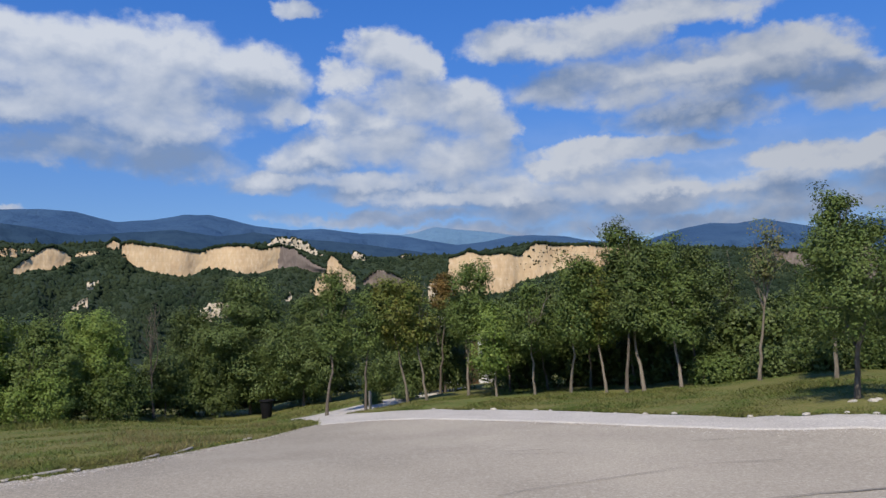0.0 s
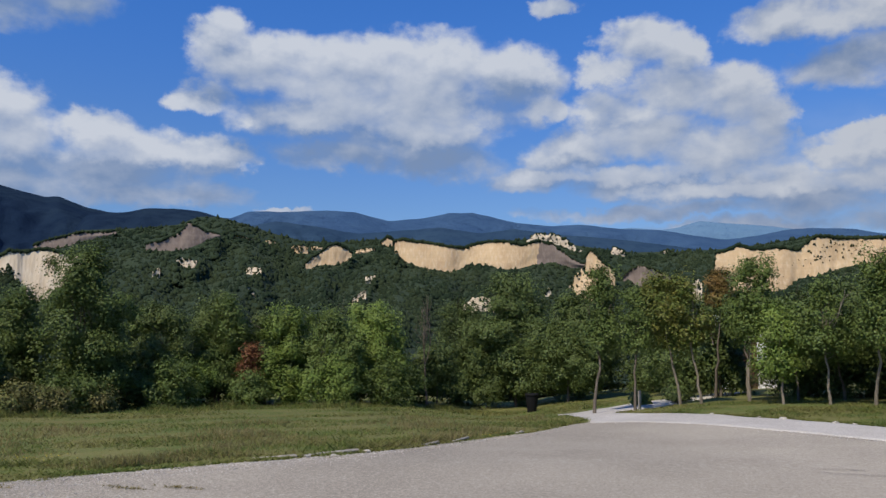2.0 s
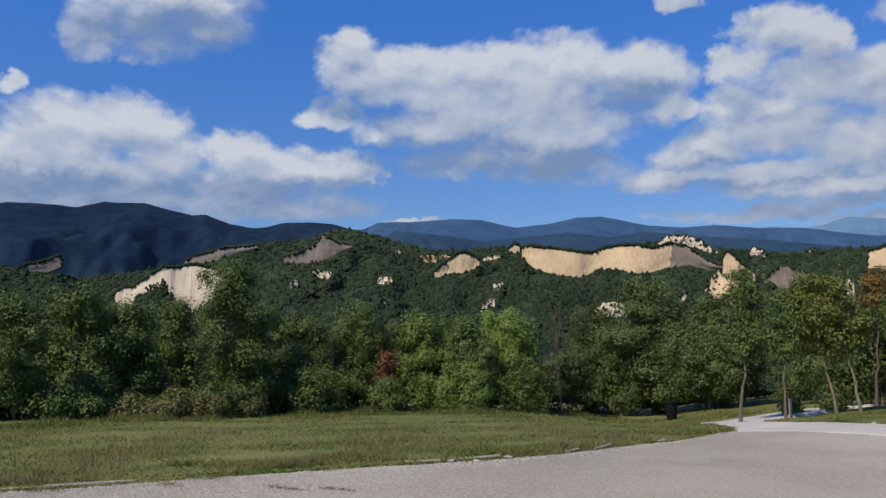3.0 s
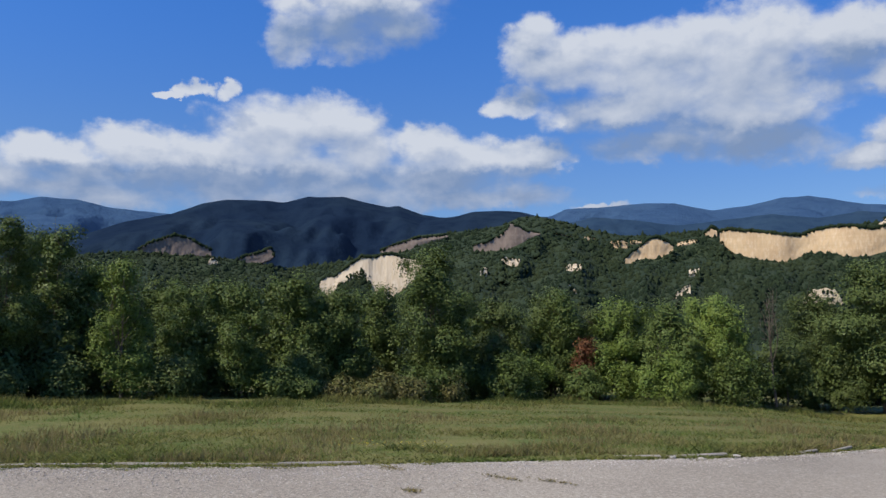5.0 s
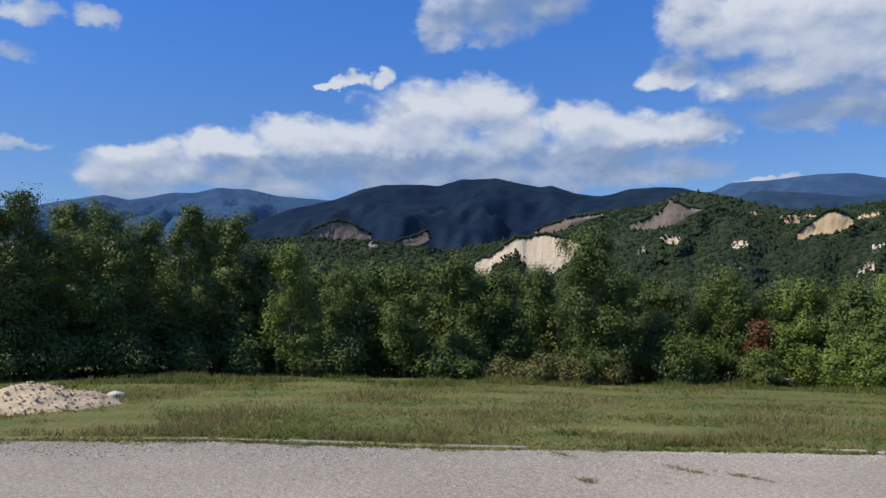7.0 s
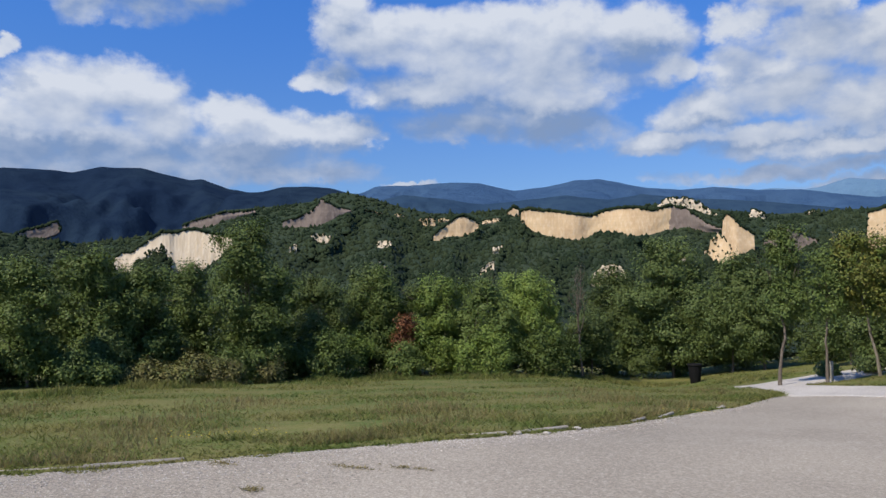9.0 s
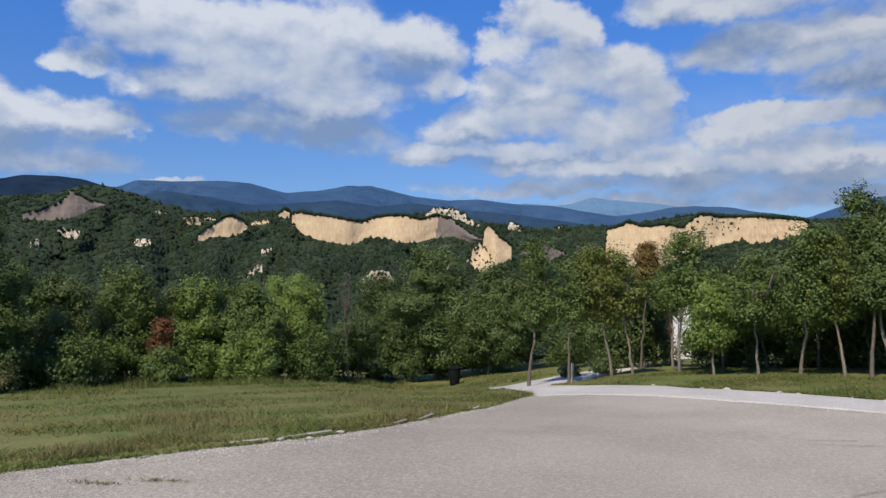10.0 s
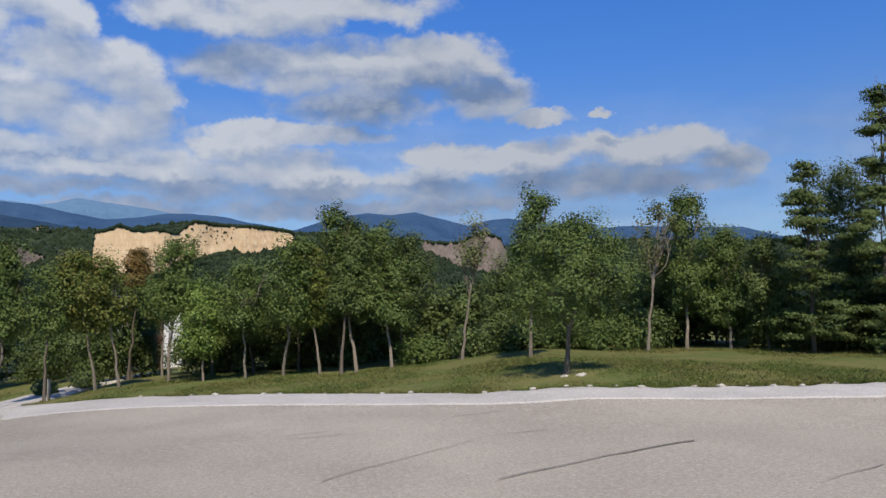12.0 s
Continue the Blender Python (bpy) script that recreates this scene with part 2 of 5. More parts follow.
M = {
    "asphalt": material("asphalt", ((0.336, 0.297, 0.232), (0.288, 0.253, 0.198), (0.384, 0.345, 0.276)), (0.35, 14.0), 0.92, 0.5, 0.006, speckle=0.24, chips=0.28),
    "gravel": material("gravel", ((0.50, 0.465, 0.41), (0.43, 0.395, 0.345), (0.58, 0.55, 0.49)), (0.8, 18.0), 0.95, 1.0, 0.02, speckle=0.25),
    "crack": material("crack", ((0.20, 0.18, 0.15), (0.25, 0.22, 0.18), (0.16, 0.145, 0.12)), (2, 20), 0.95, 0.5),
    "lawn": material("lawn", ((0.092, 0.125, 0.027), (0.150, 0.147, 0.043), (0.190, 0.166, 0.066)), (0.55, 5.0), 0.95, 1.0, 0.04, speckle=0.3),
    "blade": material("grass_blade", ((0.112, 0.160, 0.034), (0.182, 0.184, 0.054), (0.245, 0.213, 0.086)), (0.55, 3.0), 0.8, 0, island=0.35, translucent=0.45),
    "dry": material("dry_grass_blade", ((0.22, 0.185, 0.075), (0.28, 0.225, 0.105), (0.16, 0.165, 0.055)), (0.5, 3.0), 0.85, 0, island=0.3, translucent=0.4),
    "forest": material("forest_canopy", ((0.0195, 0.0315, 0.017), (0.033, 0.045, 0.021), (0.014, 0.024, 0.015)), (0.014, 0.22), 0.95, 0.5, 0.8, island=0.16, spec=0.03),
    "hill": material("hill_soil", ((0.024, 0.040, 0.019), (0.038, 0.054, 0.023), (0.018, 0.031, 0.017)), (0.012, 0.3), 0.95, 1.0, 1.5),
    # the blue haze of distance is painted into these colours and their emission
    "fold": material("haze_tinted_fold", ((0.022, 0.045, 0.080), (0.027, 0.052, 0.086), (0.018, 0.038, 0.072)), (0.003, 0.02), 1.0, 0.6, 20.0, haze_glow=0.30, spec=0),
    "mountain": material("haze_tinted_mountain", ((0.035, 0.072, 0.138), (0.042, 0.082, 0.148), (0.029, 0.061, 0.122)), (0.0022, 0.009), 1.0, 0.5, 90.0, haze_glow=0.27, spec=0),
    "hazy": material("painted_haze_mountain", ((0.075, 0.135, 0.21), (0.085, 0.145, 0.22), (0.065, 0.12, 0.195)), (0.0025, 0.02), 1.0, 1.0, 25.0, haze_glow=0.8, spec=0),
    # cloud shade and haze are put into this navy colour, with some emission
    "dark_mountain": material("shade_tinted_mountain", ((0.010, 0.020, 0.040), (0.015, 0.028, 0.047), (0.007, 0.015, 0.032)), (0.004, 0.02), 1.0, 0.6, 18.0, haze_glow=0.27, spec=0),
    "sand": material("sand_cliff", ((0.60, 0.435, 0.25), (0.50, 0.345, 0.195), (0.66, 0.52, 0.34)), (0.045, 0.5), 0.95, 0.45, 0.6, (1, 1, 0.35), strata=0.045),
    # the sandstone again, darkened and greyed to stand in for cloud shade
    "shaded_sand": material("shaded_sand_cliff", ((0.215, 0.17, 0.14), (0.175, 0.138, 0.115), (0.26, 0.215, 0.175)), (0.05, 0.45), 0.95, 0.5, 0.5, (1, 1, 0.3), strata=0.08),
    "pale_sand": material("pale_sand_cliff", ((0.64, 0.53, 0.38), (0.55, 0.44, 0.30), (0.70, 0.61, 0.47)), (0.05, 0.5), 0.95, 0.7, 0.6, (1, 1, 0.25)),
    "bark": material("bark", ((0.13, 0.105, 0.08), (0.085, 0.07, 0.052), (0.21, 0.18, 0.14)), (3.0, 22.0), 0.95, 1.0, 0.02, (1, 1, 0.25)),
    "pale_bark": material("pale_bark", ((0.235, 0.195, 0.145), (0.155, 0.128, 0.095), (0.32, 0.28, 0.215)), (3.0, 22.0), 0.9, 1.0, 0.02, (1, 1, 0.25)),
    "kerb": material("kerb_concrete", ((0.30, 0.27, 0.22), (0.20, 0.18, 0.145), (0.40, 0.37, 0.32)), (1.2, 25.0), 0.9, 0.8, 0.01, object_random=0.2),
    "stone": material("pale_stone", ((0.62, 0.57, 0.48), (0.50, 0.45, 0.37), (0.70, 0.66, 0.58)), (3.0, 20.0), 0.9, 0.8, 0.02, object_random=0.15),
    "rubble": material("sandy_rubble", ((0.50, 0.395, 0.255), (0.42, 0.325, 0.205), (0.58, 0.475, 0.325)), (2.0, 14.0), 0.95, 1.0, 0.04, island=0.25),
    "bin": material("black_plastic", ((0.007, 0.007, 0.008), (0.010, 0.010, 0.010), (0.016, 0.015, 0.014)), (3.0, 30.0), 0.7, 0.3, 0.004, spec=0.15),
    "white": material("white_plaster", ((0.78, 0.76, 0.72), (0.70, 0.68, 0.63), (0.82, 0.80, 0.77)), (0.8, 9.0), 0.85, 0.4, 0.01),
    "roof": material("clay_tile", ((0.32, 0.13, 0.08), (0.26, 0.11, 0.07), (0.40, 0.19, 0.12)), (1.0, 9.0), 0.9, 0.8, 0.03),
    "door": material("brown_door_wood", ((0.12, 0.06, 0.035), (0.09, 0.045, 0.028), (0.15, 0.08, 0.05)), (1.5, 14.0), 0.7, 0.4, 0.01),
}
LEAF = {
    "m": leaf_material("green_leaf", (0.083, 0.123, 0.03), (0.105, 0.145, 0.036), (0.133, 0.169, 0.046)),
    "d": leaf_material("dark_green_leaf", (0.073, 0.105, 0.029), (0.094, 0.126, 0.036), (0.124, 0.155, 0.047)),
    "l": leaf_material("light_green_leaf", (0.125, 0.187, 0.036), (0.153, 0.211, 0.044), (0.19, 0.234, 0.056)),
    "y": leaf_material("yellowing_leaf", (0.105, 0.150, 0.030), (0.155, 0.178, 0.036), (0.200, 0.160, 0.042)),
    "p": leaf_material("grey_green_leaf", (0.095, 0.130, 0.042), (0.135, 0.145, 0.052), (0.18, 0.140, 0.066)),
    "o": leaf_material("orange_leaf", (0.165, 0.150, 0.038), (0.215, 0.138, 0.040), (0.23, 0.112, 0.038)),
    "r": leaf_material("rust_red_leaf", (0.17, 0.070, 0.034), (0.21, 0.085, 0.038), (0.13, 0.080, 0.034)),
    "b": leaf_material("dry_bramble_leaf", (0.105, 0.129, 0.035), (0.148, 0.14, 0.045), (0.179, 0.144, 0.058)),
}
LEAF["c"] = LEAF["d"]
LEAF["L"] = LEAF["m"]


# ---- mesh helpers ----
def mesh_np(name, verts, tris, mat, smooth=False):
    me = bpy.data.meshes.new(name)
    verts, tris = np.asarray(verts, np.float32), np.asarray(tris, np.int32)
    me.vertices.add(len(verts))
    me.vertices.foreach_set("co", verts.ravel())
    me.loops.add(tris.size)
    me.loops.foreach_set("vertex_index", tris.ravel())
    me.polygons.add(len(tris))
    me.polygons.foreach_set("loop_start", np.arange(0, tris.size, tris.shape[1], dtype=np.int32))
    if smooth:
        me.polygons.foreach_set("use_smooth", np.ones(len(tris), bool))
    me.materials.append(mat)
    me.update(calc_edges=True)
    me.validate()
    return me


def grid_faces(rows, cols, wrap=False):
    i, j = np.meshgrid(np.arange(rows - 1), np.arange(cols if wrap else cols - 1), indexing="ij")
    i, j = i.ravel(), j.ravel()
    k = (j + 1) % cols
    return np.stack([i * cols + j, i * cols + k, (i + 1) * cols + k, (i + 1) * cols + j], 1)


def part(name, bm, mat, parent, label=""):
    me = bpy.data.meshes.new(name)
    bm.to_mesh(me)
    bm.free()
    me.materials.append(mat)
    ob = new(name, me)
    ob.parent = parent
    if label:
        tagged(ob, label)
    return ob


def join(pieces):
    """Several (verts, faces) as one."""
    vs, fs, n = [], [], 0
    for v, f in pieces:
        vs.append(v)
        fs.append(f + n)
        n += len(v)
    return np.concatenate(vs), np.concatenate(fs)


def bumps(x, y, seed=0, octaves=4):
    """Smooth noise from sines with random bearings, about -1 to 1, for arrays."""
    g, out, amp, f = rnd(seed), 0, 1.0, 1.0
    for _ in range(octaves):
        for _ in range(3):
            a, ph = g.uniform(0, 6.283, 2)
            out = out + amp * np.sin(f * (x * np.cos(a) + y * np.sin(a)) + ph) / 3
        amp, f = amp * 0.5, f * 2.1
    return out


def polar(az, r):
    a = np.radians(az)
    return -np.sin(a) * r, np.cos(a) * r


# ---- ground ----
SLOPE = [(-180, 0), (-90, -0.01), (-40, -0.034), (-28, -0.038), (-21, 0.004), (-14, 0.024), (0, 0.04), (7.4, 0.062), (13, 0.071), (25, 0.07), (43, 0.064), (60, 0.042), (75, 0.024), 
         (100, 0.01), (180, 0)]


def ground_z(x, y):
    x, y = np.asarray(x, float), np.asarray(y, float)
    r, az = np.hypot(x, y), np.degrees(np.arctan2(-x, y))
    s = np.interp(az, *zip(*SLOPE))
    run = np.where(s < 0, np.clip(r - 10, 0, 6), np.clip(r - 10, 0, 24) + 0.6 * np.clip(r - 34, 0, 12))
    z = -s * run - 0.036 * np.exp(-((az - 15) / 5) ** 2) * np.clip(r - 20, 0, 13)
    return z - 0.11 * np.clip(r - 46, 0, 260)


LOT = [(-180, 30), (-120, 30), (-90, 28), (-65, 19), (-48, 13.5), (-38, 12.85), (-29, 12.8), (-24, 12.85), (-20, 13.2), (-15.5, 13.8), (-8.5, 14.95), (-3, 16.1),
       (0, 16.9), (3.5, 18.3), (5.9, 19.2), (7.5, 19.6), (8.8, 19.6), (10, 18.8), (12, 16.8), (13.1, 16.0), (15, 15.1), (17.3, 13.9), (19.3, 13.1), (21.5, 12.3),
       (23, 12.0), (26, 11.4), (28.8, 11.1), (30.6, 10.85), (33.6, 10.7), (37, 10.5), (41, 10.3), (47.5, 10.2), (53.4, 10.15), (56, 10.3), (59.2, 10.5), (64, 10.85),
       (69.7, 11.5), (75, 11.9), (82, 12.8), (95, 15), (120, 26), (150, 30), (180, 30)]
STRIP = [(-100, 34), (-65, 22), (-49, 14.9), (-43, 14.1), (-35, 13.7), (-29, 13.65), (-24, 14.0), (-20, 14.4), (-16, 15.3), (-9, 17.0), (-1, 19.1), (3.2, 21.4),
         (5, 22.1), (7.1, 23.8), (8.6, 25.2), (10.0, 26.3), (10.9, 26.9)]
CORNER = [(8.8, 19.3), (9.2, 20.4), (9.7, 21.9), (10.3, 24.0), (10.9, 26.6)]


def along(pts, n=40):
    """n points at even steps along a line."""
    p = np.array(pts, float)
    d = np.concatenate([[0], np.cumsum(np.hypot(*np.diff(p, axis=0).T))])
    s = np.linspace(0, d[-1], n)
    return np.stack([np.interp(s, d, p[:, 0]), np.interp(s, d, p[:, 1])], 1)


def polar_line(rows):
    return along([(-math.sin(radians(a)) * r, math.cos(radians(a)) * r) for a, r in rows])


PATH_LEFT = polar_line([(10.8, 26.6), (9.2, 27.0), (7.3, 28.2), (5.5, 29.5), (3.9, 30.4), (2.4, 30.8), (0, 31.6), (-2, 33)])
PATH_RIGHT = polar_line([(9.6, 25.4), (7.6, 23.9), (6.8, 24.2), (5.8, 25.3), (4.4, 27.0), (2.9, 28.3), (1.0, 29.5), (-1, 30.8)])


def lot_r(az):
    return np.interp(az, *zip(*LOT))


def strip_in(az):
    """Where the gravel begins: at the asphalt, or past the lawn's corner."""
    return np.where(az > 8.8, np.interp(az, *zip(*CORNER)), lot_r(az) - 0.35)


def strip_out(az):
    return np.interp(az, *zip(*STRIP))


def on_strip(az, r):
    """Negative on the gravel strip, else metres away from it."""
    return np.where((az < 10.9) & (az > -100), np.maximum(r - strip_out(az), strip_in(az) - r), 9.0)


def make_ground():
    radii = np.concatenate([np.linspace(0.5, 9, 10), np.linspace(9.4, 45, 90), np.geomspace(46, 4900, 30)])
    az = np.concatenate([np.linspace(-180, -64, 60)[:-1], np.linspace(-64, 96, 321)[:-1], np.linspace(96, 180, 43)[:-1]])
    A, Rr = np.meshgrid(az, radii)
    x, y = polar(A, Rr)
    z = ground_z(x, y)
    out = Rr - lot_r(A)
    bed = np.full(x.shape, 99.0)
    for (ax, ay), (bx, by) in zip(PATH_LEFT, PATH_RIGHT):
        bed = np.minimum(bed, np.hypot(x - (ax + bx) / 2, y - (ay + by) / 2) - 0.5 * math.hypot(ax - bx, ay - by))
    edge = np.minimum(np.minimum(out, bed), on_strip(A, Rr))
    lawn = np.clip(edge / 0.6, 0, 1) * (0.045 + 0.02 * bumps(x * 1.3, y * 1.3, 3))
    z += np.where(edge < -0.55, -0.1, np.where(edge < 0, -0.03, lawn))
    ob = new("ground", mesh_np("ground", np.stack([x, y, z], -1).reshape(-1, 3), grid_faces(len(radii), len(az), True)[:, ::-1], M["lawn"], True))
    tagged(ob, "gently sloping lawn of short green and straw-coloured grass", "ground", kind="structure")


def sheet(name, az, inner, outer, rows, lift, mat, seed, rough_edge=0.0):
    """A strip of paving that follows the ground between two outlines."""
    f = np.linspace(0, 1, rows)[:, None]
    if lift:
        f = np.concatenate([[[-0.02]], f, [[1.03]]])
        rows += 2
    edge = 1 + rough_edge * bumps(az * 2.0, az * 0, seed) / np.maximum(outer, 1)
    Rr = inner + (outer * edge - inner) * f
    x, y = polar(az[None, :] + 0 * Rr, Rr)
    z = ground_z(x, y) + lift + 0.004 * bumps(x, y, seed)
    if lift:
        z[[0, -1]] -= 0.05
    return mesh_np(name, np.stack([x, y, z], -1).reshape(-1, 3), grid_faces(rows, len(az))[:, ::-1], mat, True)


make_ground()
az_all = np.linspace(-180, 180, 721)
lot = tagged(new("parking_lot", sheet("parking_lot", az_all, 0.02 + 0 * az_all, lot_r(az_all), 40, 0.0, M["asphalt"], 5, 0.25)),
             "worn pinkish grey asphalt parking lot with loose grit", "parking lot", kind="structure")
az_s = np.linspace(-100, 10.9, 420)
tagged(new("gravel_strip", sheet("gravel_strip", az_s, strip_in(az_s), strip_out(az_s), 12, 0.015, M["gravel"], 6, 0.1)),
       "pale crushed gravel strip along the asphalt edge", "gravel", kind="structure")


def ribbon(name, a, b, lift, mat):
    """A path between two edge lines, laid on the ground."""
    f = np.array([-0.14, -0.03, 0.2, 0.5, 0.8, 1.03, 1.14])[None, :, None]
    p = a[:, None] + (b - a)[:, None] * f
    z = ground_z(p[..., 0], p[..., 1]) + (lift * np.clip(np.arange(len(a)) / 6 - 0.4, -0.4, 1))[:, None]
    z[:, [0, -1]] -= 0.14
    return mesh_np(name, np.concatenate([p, z[..., None]], 2).reshape(-1, 3), grid_faces(len(a), 7), mat, True)


path = new("gravel_path", ribbon("gravel_path", PATH_LEFT, PATH_RIGHT, 0.025, M["gravel"]))
tagged(path, "pale gravel path that winds down between the trees", "path", kind="structure")

# ---- hills, cliffs and mountains ----
FAR_RANGE = [(-54.0, 3.60), (-50.0, 3.95), (-48.3, 4.41), (-46.2, 5.02), (-44.7, 5.09), (-38.1, 5.44), (-36.1, 5.30), (-34.1, 5.65), (-32.0, 5.84), (-30.0, 6.18), (-28.7, 6.12), (-27.0, 5.74), (-25.4, 6.18), (-23.1, 6.79), (-21.3, 6.62), (-19.5, 6.73), (-17.9, 6.52), (-15.8, 6.02), (-14.2, 5.48), (-11.0, 5.99), (-9.4, 6.37), (-7.1, 6.60), (-5.2, 6.56), (-3.4, 6.23), (-1.4, 6.00), (1.1, 6.46), (3.0, 6.90), (4.9, 6.97), (8.6, 7.44), (10.7, 7.34), (13.1, 7.63), (16.5, 8.40), (18.2, 8.36), (20.5, 7.96), (22.7, 7.80), (25.2, 8.44), (27.3, 8.50), (29.3, 8.35), (31.3, 8.30), (32.9, 8.26), (34.1, 7.75), (44.0, 7.83), (54.4, 7.80), (61.3, 7.63), (65.6, 7.94), (67.5, 8.32), (69.7, 8.39), (71.1, 8.03), (72.8, 7.92), (75.5, 7.30), (77.1, 7.55), (80.7, 6.80), (83.6, 6.10)]
HAZY_RANGE = [(-14.0, 5.40), (-11.0, 5.85), (-8.5, 6.20), (-6.0, 6.55), (-4.2, 6.87), (-2.3, 7.06), (-1.2, 7.20), (0.2, 7.42), (1.7, 7.03), (2.9, 6.87), (4.8, 7.05), (8.0, 6.90)]
DARK_MOUNTAIN = [(35.7, 6.60), (38.1, 7.22), (41.8, 7.71), (43.5, 8.00), (45.3, 8.62), (46.1, 8.48), (47.3, 8.75), (49.4, 9.27), (51.9, 9.25), (53.6, 8.73), (54.8, 8.83), (57.7, 8.84), (59.3, 8.50), (61.3, 7.71), (64.4, 7.00), (66.7, 6.12), (69.0, 5.00)]
FOLD = [(-0.5, 5.3), (3.0, 5.9), (8.0, 6.5), (11.0, 6.8), (13.5, 7.2), (16.0, 6.9), (19.0, 7.3), (22.0, 7.1), (25.0, 6.8), (28.0, 7.3), (31.0, 7.6), (33.0, 7.2), (35.0, 6.6)]
GREEN_HILL = [(33.0, 7.10), (35.0, 7.80), (36.2, 8.15), (38.0, 8.27), (39.8, 8.21), (41.0, 7.90), (43.5, 7.60)]
CREST = [(-54.6, 3.57), (-45.5, 4.19), (-31.9, 4.81), (-30.2, 4.19), (-24.7, 4.63), (-17.3, 5.31), (-13.4, 5.40), (-7.3, 6.07), (-2.0, 5.42), (-0.2, 5.36), (1.9, 5.30), (4.8, 5.32), (8.8, 5.89), (11.2, 6.45), (14.9, 6.31), (17.4, 5.86), (21.5, 6.46), (22.9, 6.47), (26.6, 6.18), (29.0, 6.25), (31.0, 6.70), (33.3, 7.38), (34.9, 7.80), (36.3, 7.76), (37.7, 7.15), (39.8, 6.84), (43.9, 6.46), (46.6, 5.11), (50.3, 4.41), (53.2, 4.01), (57.4, 4.63), (63.2, 5.09), (69.5, 4.43), (76.9, 4.03), (83.5, 3.79)]
CLIFFS = {}  # azimuth, elevation of the foot and of the rim
CLIFFS["broad_cliff"] = [(11.59, 4.67, 6.29), (12.84, 4.29, 6.00), (14.07, 4.17, 6.26), (15.32, 4.48, 6.28), (16.37, 4.61, 6.05), (17.20, 4.42, 5.78), (18.24, 3.95, 5.92), (20.32, 4.39, 6.24), (21.56, 4.89, 6.42), (22.28, 5.65, 6.31)]
CLIFFS["broad_cliff_end"] = [(8.30, 4.30, 4.54), (9.25, 4.25, 4.94), (10.06, 4.55, 5.59), (10.67, 4.75, 6.05), (11.40, 4.60, 6.20), (11.78, 4.53, 6.16)]
CLIFFS["knob"] = [(22.45, 5.89, 6.43), (22.82, 5.90, 6.64), (23.24, 6.02, 6.23)]
CLIFFS["white_crag"] = [(8.53, 5.43, 5.52), (8.97, 5.47, 5.86), (9.78, 5.75, 6.44), (10.39, 6.04, 6.73), (11.86, 6.11, 6.77), (12.51, 6.10, 6.23)]
CLIFFS["pinnacle"] = [(6.20, 3.00, 4.05), (6.60, 2.80, 4.35), (7.07, 2.60, 4.69), (7.56, 2.50, 5.33), (7.85, 2.90, 5.62), (8.15, 3.50, 5.25), (8.28, 3.70, 4.30)]
CLIFFS["low_pinnacle"] = [(7.55, 1.50, 2.60), (7.80, 1.60, 3.20), (8.21, 1.96, 3.99), (8.71, 2.12, 3.91), (9.50, 2.64, 3.07)]
CLIFFS["east_cliff"] = [(-14.01, 4.42, 5.26), (-13.22, 4.32, 5.46), (-12.04, 4.02, 5.61), (-10.88, 3.82, 5.70), (-9.53, 4.10, 5.74), (-8.21, 3.80, 5.86), (-7.18, 3.30, 6.04), (-6.71, 3.30, 5.74), (-5.98, 3.20, 5.14), (-5.25, 2.55, 5.28), (-4.53, 2.35, 5.40), (-3.63, 2.30, 5.25), (-2.92, 2.35, 5.37), (-2.22, 2.40, 5.64), (-1.70, 2.45, 5.34), (-1.01, 2.50, 5.19), (-0.76, 2.55, 5.10), (-0.62, 2.60, 3.80)]
CLIFFS["grey_cliff"] = [(-29.70, 2.87, 3.79), (-29.19, 2.07, 4.72), (-28.18, 2.29, 5.19), (-27.15, 2.51, 4.96), (-26.33, 2.73, 4.46), (-24.29, 3.78, 4.49), (-23.47, 3.89, 4.61)]
CLIFFS["small_cliff"] = [(25.44, 5.10, 5.41), (25.97, 4.77, 5.86), (26.59, 4.50, 6.08), (27.21, 4.56, 5.88), (27.74, 4.52, 5.37), (28.46, 4.18, 5.02), (28.96, 4.24, 4.42)]
CLIFFS["small_ledge"] = [(28.61, 5.29, 5.70), (29.32, 5.30, 6.01), (29.85, 5.61, 5.71)]
CLIFFS["shaded_cliff"] = [(34.84, 6.46, 6.58), (35.72, 6.15, 6.70), (36.33, 5.76, 7.02), (37.02, 5.45, 7.33), (37.28, 5.36, 6.84), (37.88, 5.33, 6.41), (38.74, 5.28, 5.97), (39.76, 5.28, 5.71)]
CLIFFS["shaded_ridge"] = [(41.68, 6.29, 6.46), (42.49, 6.06, 6.41), (43.75, 5.74, 6.33), (44.58, 5.35, 6.10), (45.82, 5.12, 5.72), (46.63, 5.11, 5.32)]
CLIFFS["bright_ledge"] = [(32.50, 6.10, 6.26), (33.18, 6.22, 6.45), (33.95, 6.35, 6.56)]
CLIFFS["white_cliff"] = [(43.31, 3.84, 4.60), (43.97, 3.30, 4.74), (44.80, 2.50, 4.85), (45.83, 1.69, 5.11), (46.64, 1.32, 5.00), (47.20, 1.62, 4.84), (47.50, 2.90, 4.86), (47.95, 3.23, 4.94), (48.44, 3.18, 4.61), (49.03, 3.08, 4.19), (49.71, 2.85, 3.70), (50.00, 2.03, 3.43), (50.58, 1.93, 3.48), (51.06, 2.51, 2.96)]
CLIFFS["west_cliff"] = [(58.71, 4.79, 5.20), (59.91, 4.81, 5.84), (61.14, 4.83, 6.23), (62.57, 4.90, 5.68), (63.57, 5.04, 5.17)]
